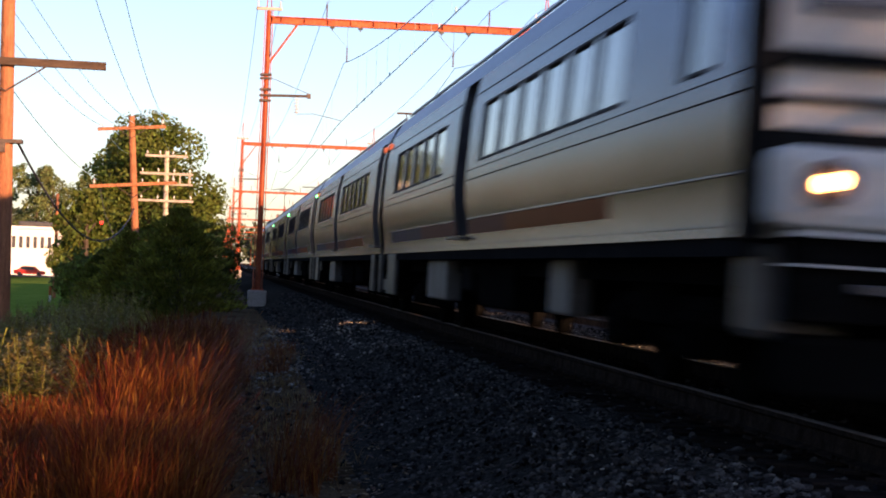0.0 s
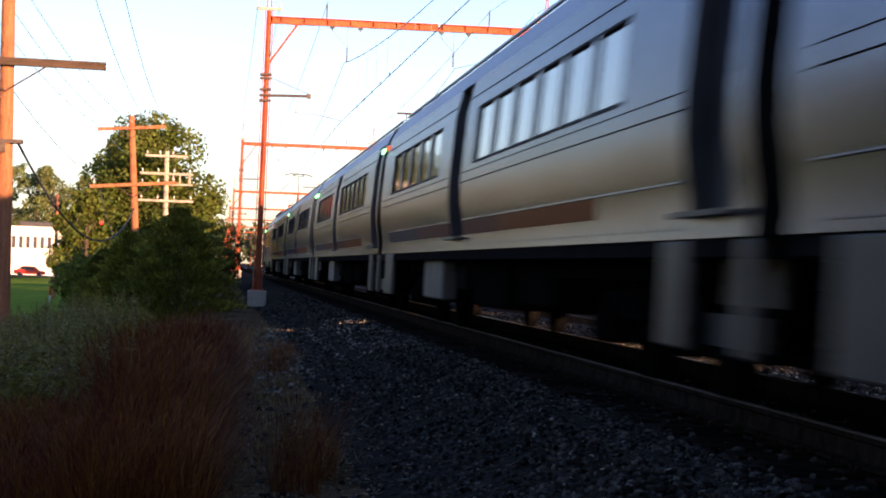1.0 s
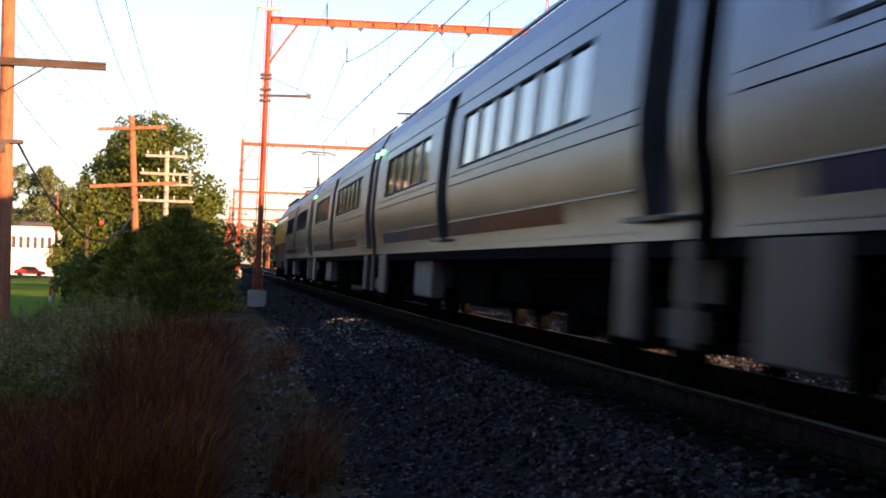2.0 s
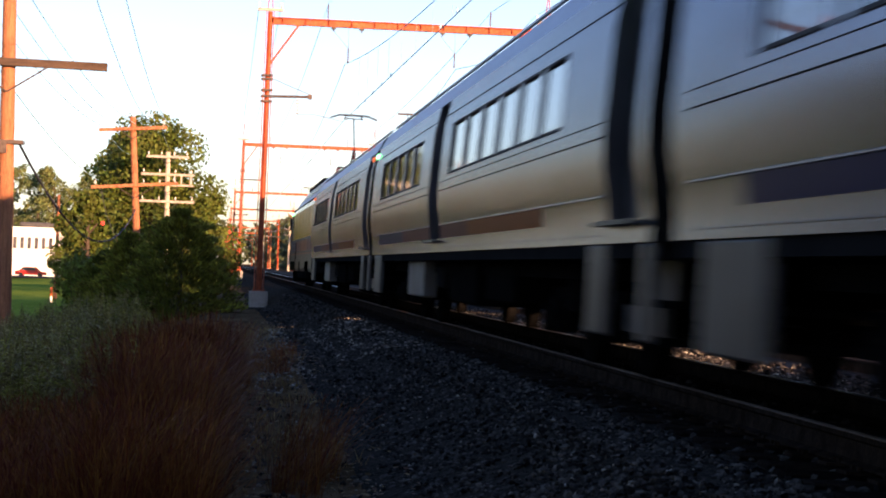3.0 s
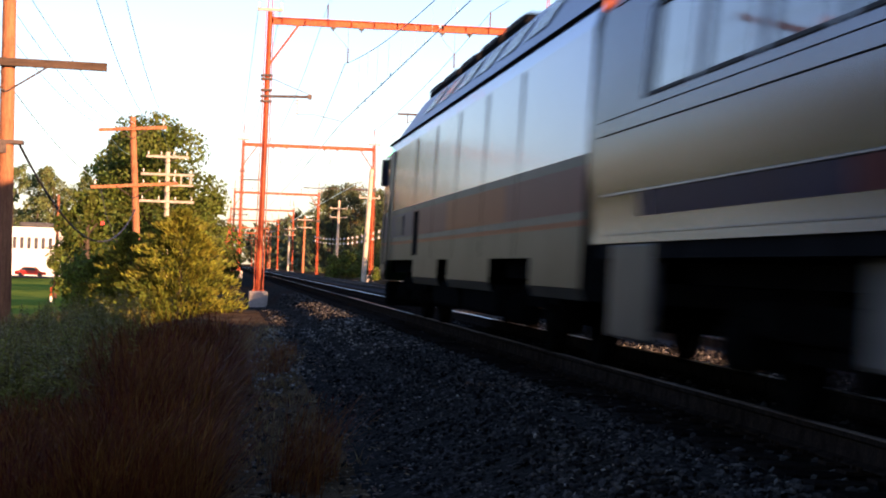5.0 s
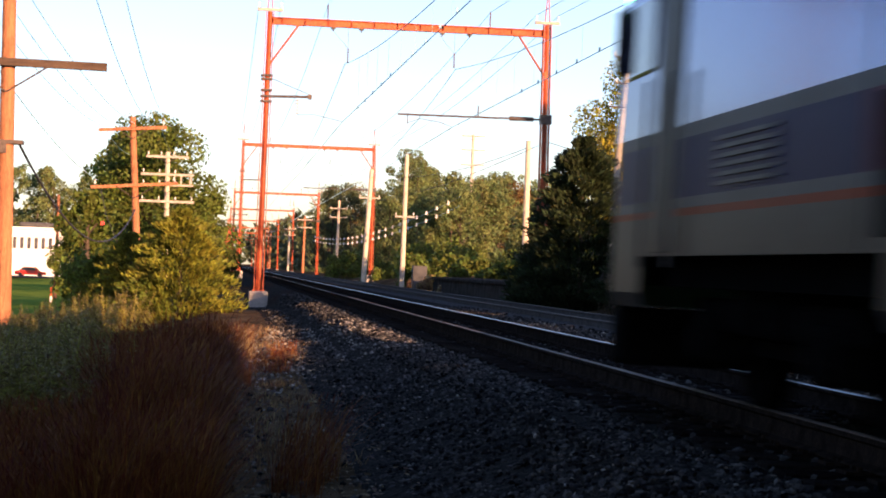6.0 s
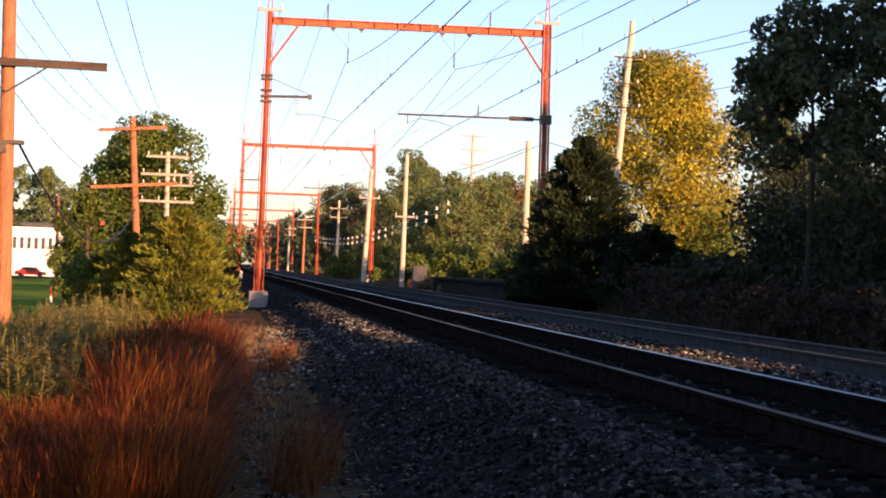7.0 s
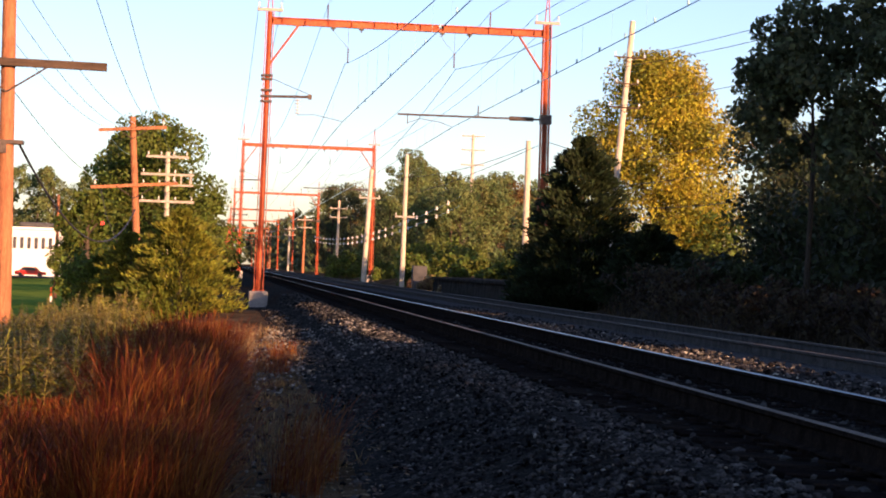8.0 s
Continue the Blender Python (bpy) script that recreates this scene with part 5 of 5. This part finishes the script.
            part("lens", tubes(((s * 1.22, y - 0.33, 1.38), (s * 1.22, y - 0.35, 1.38), 0.05), seg=18), M_LAMP, h, "glowing warm headlight lens")
        part("buffer_beam", boxes((-1.4, 1.4, y - 0.35, y, 1.085, 1.115), (-1.4, 1.4, y - 0.35, y, 0.92, 0.935)), M_CABWHITE, root)
        part("anticlimber", boxes((-1.38, 1.38, y - 0.3, y, 0.62, 1.09), bevel=0.02), M_UNDER, root)
        part("hose_bracket", boxes((-1.05, -0.55, y - 0.36, y - 0.3, 0.78, 0.84), bevel=0.01), M_SKIRT, root)
        part("snow_plough", boxes((-1.4, 1.4, y - 0.2, y + 0.2, 0.2, 0.55), bevel=0.05), M_UNDER, root)
        part("coupler", boxes((-0.15, 0.15, y - 0.7, y, 0.7, 0.95), bevel=0.04), M_UNDER, root)
        for s in (-1, 1):
            part("skirt", boxes((min(s * 1.0, s * 1.5), max(s * 1.0, s * 1.5), yb, yb + 0.5, 0.5, 1.06), bevel=0.06), M_SKIRT, root)
    return root


M_MARK = (M_AMBER, M_GREEN)

LOCO_LEN = 22.0
LSIDE = [(1.46, 0.62), (1.50, 0.72), (1.50, 0.98), (1.50, 1.24), (1.50, 1.29), (1.50, 1.36), (1.50, 1.75), (1.50, 1.84), (1.49, 2.9), (1.42, 3.12), (1.2, 3.45), (0.95, 3.85), (0.8, 4.0), (0.0, 4.06)]


def locomotive():
    """The pushing locomotive; origin at rail level at its coach end, running towards +y."""
    root = thing("electric_locomotive", pose(0, 0, 0), "silver electric locomotive with blue, purple and orange bands", "locomotive")
    ya, yb = 0.35, LOCO_LEN - 0.9
    bays = [(3.1, 6.0), (10.1, 11.3), (LOCO_LEN - 7.2, LOCO_LEN - 1.9)]
    cuts = sorted({ya, yb, *[v for b in bays for v in b]})

    def strip(lo, hi):
        def hole(s, i, k):
            mid = (cuts[k] + cuts[k + 1]) / 2
            if any(a < mid < b for a, b in bays) and i <= 1:
                return True
            return not lo <= i < hi
        return hole

    part("lower_side", shell(bmesh.new(), cuts, strip(0, 3), LSIDE), M_LOCO_LOW, root)
    part("orange_line", shell(bmesh.new(), [ya, yb], lambda s, i, k: i != 3, LSIDE), M_ORANGE, root)
    for row in (4, 6):
        for sd in (-1, 1):
            part("grey_line", shell(bmesh.new(), [ya, yb], lambda s, i, k: i != row, LSIDE, (sd,)), M_SKIRT, root)
    part("upper_side", shell(bmesh.new(), cuts, lambda s, i, k: i not in (7, 8), LSIDE), M_LOCO, root)
    part("roof_side", shell(bmesh.new(), [ya + 0.3, yb - 1.0], lambda s, i, k: i < 9, LSIDE), M_ROOF, root)
    for y0, y1, m, c in ((ya, 5.0, M_PURPLE, "purple band"), (5.0, 10.5, M_ORANGE, "orange-red band"), (10.5, 15.2, M_PURPLE, "purple band"), (15.2, yb, M_BLUE, "dark blue band")):
        for sd in (-1, 1):
            part("colour_band", shell(bmesh.new(), [y0, y1], lambda s, i, k: i != 5, LSIDE, (sd,)), m, root, c)
    # coach end
    bm = bmesh.new()
    ring = [bm.verts.new((-x, ya, z)) for x, z in LSIDE] + [bm.verts.new((x, ya, z)) for x, z in LSIDE[-2::-1]]
    bm.faces.new(ring)
    part("end_wall", bm, M_BAND, root)
    # cab: tapered nose with raked screen
    bm = bmesh.new()
    a = [(-x, yb, z) for x, z in LSIDE[:10]] + [(x, yb, z) for x, z in LSIDE[9::-1]]
    b = [(-x * 0.86, yb + 0.9 - max(0, z - 1.85) * 0.55, z) for x, z in LSIDE[:10]] + [(x * 0.86, yb + 0.9 - max(0, z - 1.85) * 0.55, z) for x, z in LSIDE[9::-1]]
    va, vb = [bm.verts.new(v) for v in a], [bm.verts.new(v) for v in b]
    for i in range(len(va)):
        j = (i + 1) % len(va)
        bm.faces.new((va[i], vb[i], vb[j], va[j]))
    n = len(vb) // 2
    for i in range(n - 1):
        bm.faces.new((vb[i], vb[i + 1], vb[-i - 2], vb[-i - 1]))
    bmesh.ops.recalc_face_normals(bm, faces=bm.faces)
    part("cab_nose", bm, M_LOCO_LOW, root)
    bm = bmesh.new()
    vs = [bm.verts.new(v) for v in ((-1.15, yb + 0.86, 2.0), (1.15, yb + 0.86, 2.0), (1.1, yb + 0.42, 2.85), (-1.1, yb + 0.42, 2.85))]
    bm.faces.new(vs)
    bmesh.ops.solidify(bm, geom=bm.faces[:], thickness=-0.06)
    part("windshield", bm, M_GLASS, root)
    for s in (-1, 1):
        w = part("cab_side_window", boxes((min(s * 1.44, s * 1.512), max(s * 1.44, s * 1.512), yb - 1.15, yb - 0.12, 2.28, 2.85), bevel=0.03), M_GLASS, root)
        part("cab_door", boxes((min(s * 1.45, s * 1.508), max(s * 1.45, s * 1.508), yb - 2.0, yb - 1.3, 1.0, 2.9), bevel=0.01), M_LOCO_LOW, root)
        for dy in (-2.08, -1.22):
            part("handrail", tubes(((s * 1.56, yb + dy, 0.9), (s * 1.56, yb + dy, 2.2), 0.018), seg=6), M_SKIRT, root)
        part("marker_light", boxes((min(s * 1.36, s * 1.5), max(s * 1.36, s * 1.5), yb - 0.34, yb - 0.02, 2.92, 3.05), bevel=0.02), M_GREEN, root)
        part("mirror", boxes((min(s * 1.48, s * 1.58), max(s * 1.48, s * 1.58), yb - 0.12, yb - 0.04, 2.35, 2.85), bevel=0.02), M_RUBBER, root)
        for y in (16.7,):
            g = part("grille", boxes((min(s * 1.48, s * 1.506), max(s * 1.48, s * 1.506), y, y + 1.3, 1.38, 1.73)), M_BLUE, root)
            for k in range(6):
                z = 1.4 + k * 0.055
                part("louvre", boxes((min(s * 1.5, s * 1.52), max(s * 1.5, s * 1.52), y + 0.03, y + 1.27, z, z + 0.025)), M_SKIRT, g)
        for y in (14.3,):
            part("access_panel", boxes((min(s * 1.48, s * 1.508), max(s * 1.48, s * 1.508), y, y + 0.65, 1.05, 1.73), bevel=0.01), M_BAND, root)
        for y in (4.2, 6.9, 9.6, 12.3, 15.1):
            part("panel_seam", boxes((min(s * 1.494, s * 1.503), max(s * 1.494, s * 1.503), y, y + 0.025, 1.0, 2.88)), M_BAND, root)
        part("cant_rail", tubes(((s * 1.43, ya, 3.12), (s * 1.43, yb, 3.12), 0.022), seg=6), M_BAND, root)
        for y in (5.9, 9.4):
            part("side_tank", boxes((min(s * 0.9, s * 1.44), max(s * 0.9, s * 1.44), y, y + 2.8, 0.35, 0.7), bevel=0.05), M_UNDER, root)
    # roof gear: vents, fans and the raised collector at the coach end
    for y in (8.6, 11.0, 13.4, 15.8, 18.0):
        hood = part("roof_hood", boxes((-0.88, 0.88, y, y + 1.9, 3.8, 4.11), bevel=0.07), M_BAND, root)
        for s in (-1, 1):
            for k in range(5):
                part("louvre", boxes((min(s * 0.86, s * 0.9), max(s * 0.86, s * 0.9), y + 0.1 + k * 0.34, y + 0.3 + k * 0.34, 4.0, 4.07)), M_RUBBER, hood)
    for k in range(6):
        for s in (-1, 1):
            y = 4.6 + k * 2.2
            bm = bmesh.new()
            vs = [bm.verts.new(v) for v in ((s * 1.24, y, 3.42), (s * 1.24, y + 1.5, 3.42), (s * 1.0, y + 1.5, 3.8), (s * 1.0, y, 3.8))]
            bm.faces.new(vs)
            bmesh.ops.solidify(bm, geom=bm.faces[:], thickness=0.06 * s)
            part("roof_window", bm, M_DARKGLASS, root)
    py = 7.2
    pan = part("pantograph", tubes(((-0.5, py - 0.6, 4.42), (0.5, py - 0.6, 4.42), 0.03), ((0, py + 0.5, 4.45), (0, py - 1.7, 5.0), 0.035), ((0, py - 1.7, 5.0), (0, py - 0.2, 6.22), 0.024),
                                   ((-0.35, py - 0.2, 6.22), (0.35, py - 0.2, 6.22), 0.022), ((0.1, py + 0.3, 4.5), (0.05, py - 1.6, 4.9), 0.018), seg=8), M_IRON, root)
    bm = tubes(((-0.5, py - 0.35, 6.34), (0.5, py - 0.35, 6.34), 0.025), ((-0.5, py - 0.05, 6.34), (0.5, py - 0.05, 6.34), 0.025), seg=6)
    for s in (-1, 1):
        tube(bm, (s * 0.5, py - 0.35, 6.34), (s * 0.85, py - 0.35, 6.22), 0.02, seg=6)
        tube(bm, (s * 0.5, py - 0.05, 6.34), (s * 0.85, py - 0.05, 6.22), 0.02, seg=6)
        tube(bm, (s * 0.3, py - 0.35, 6.32), (s * 0.3, py - 0.2, 6.22), 0.018, seg=6)
        tube(bm, (s * 0.3, py - 0.05, 6.32), (s * 0.3, py - 0.2, 6.22), 0.018, seg=6)
    part("collector_head", bm, M_IRON, pan)
    for x, y, z, r in ((-0.45, py - 0.6, 4.42, 0.09), (0.45, py - 0.6, 4.42, 0.09), (-0.45, py + 0.5, 4.42, 0.09), (0.45, py + 0.5, 4.42, 0.09), (0.0, py - 1.7, 5.06, 0.11)):
        part("red_insulator", insulator(bmesh.new(), (x, y, z), 4, r, 0.1), M_RED, pan, "red ribbed insulator")
    # Inner core added to block marker glow leaking out through the open bays.
    part("underframe", boxes((-1.3, 1.3, ya + 0.3, yb - 0.3, 0.78, 2.85)), M_UNDER, root)
    bogie(root, 4.4, 1.35)
    bogie(root, LOCO_LEN - 4.0, 1.35)
    part("snow_plough", boxes((-1.3, 1.3, yb + 0.5, yb + 0.9, 0.15, 0.6), bevel=0.05), M_UNDER, root)
    return root


cars = [coach("brushed steel coach with coloured stripe and amber marker lamp")]
cars.append(coach("brushed steel coach with a dark recessed door and green marker lamp"))
cars.append(coach("brushed steel coach with a dark recessed door and green marker lamp"))
cars.append(coach("brushed steel coach with blue, purple and orange stripe"))
cars.append(coach("leading brushed steel cab coach with a glowing headlight", cab=True))
loco = locomotive()


# ---------------------------------------------------------------- what moves
def train_at(t):
    """Distance along the line of the joint between locomotive and coaches."""
    ts, ss = zip(*TIMETABLE)
    return float(np.interp(t, ts, ss))


TIMETABLE = [(0.0, 139.4), (1.5, 101.8), (3.5, 52.5), (4.5, 27.8), (5.2, 11.3), (5.8, -1.9), (6.0, -6.2), (6.2, -10.4), (8.0, -48.0)]


def on_rails(y):
    return pose(T1X, y, T1Z, 0, CANT, 0)


def motions():
    times = [0.0, 0.75, 1.5, 2.5, 3.5, 4.5, 5.2, 5.8, 6.0, 6.2, 7.0, 8.0]
    for i, car in enumerate(cars):
        walk(car, [(t, on_rails(train_at(t) - i * CAR_LEN)) for t in times])
    walk(loco, [(t, on_rails(train_at(t))) for t in times])
    # the grass bows away as the train's wind passes, then rocks upright again
    for ob, x, y, z, sway, seed in TUFTS:
        ph = seed * 1.7
        rows = []
        for k in range(17):
            t = k * 0.5
            gust = math.exp(-((t - 0.1) / 0.9) ** 2) + 0.6 * math.exp(-((t - 6.6) / 1.0) ** 2) + 0.25
            rows.append((t, pose(x, y, z, 1.2 * math.sin(t * 3.1 + ph) * gust, -sway * gust * (0.6 + 0.4 * math.sin(t * 4.3 + ph)), 0)))
        walk(ob, rows)


motions()
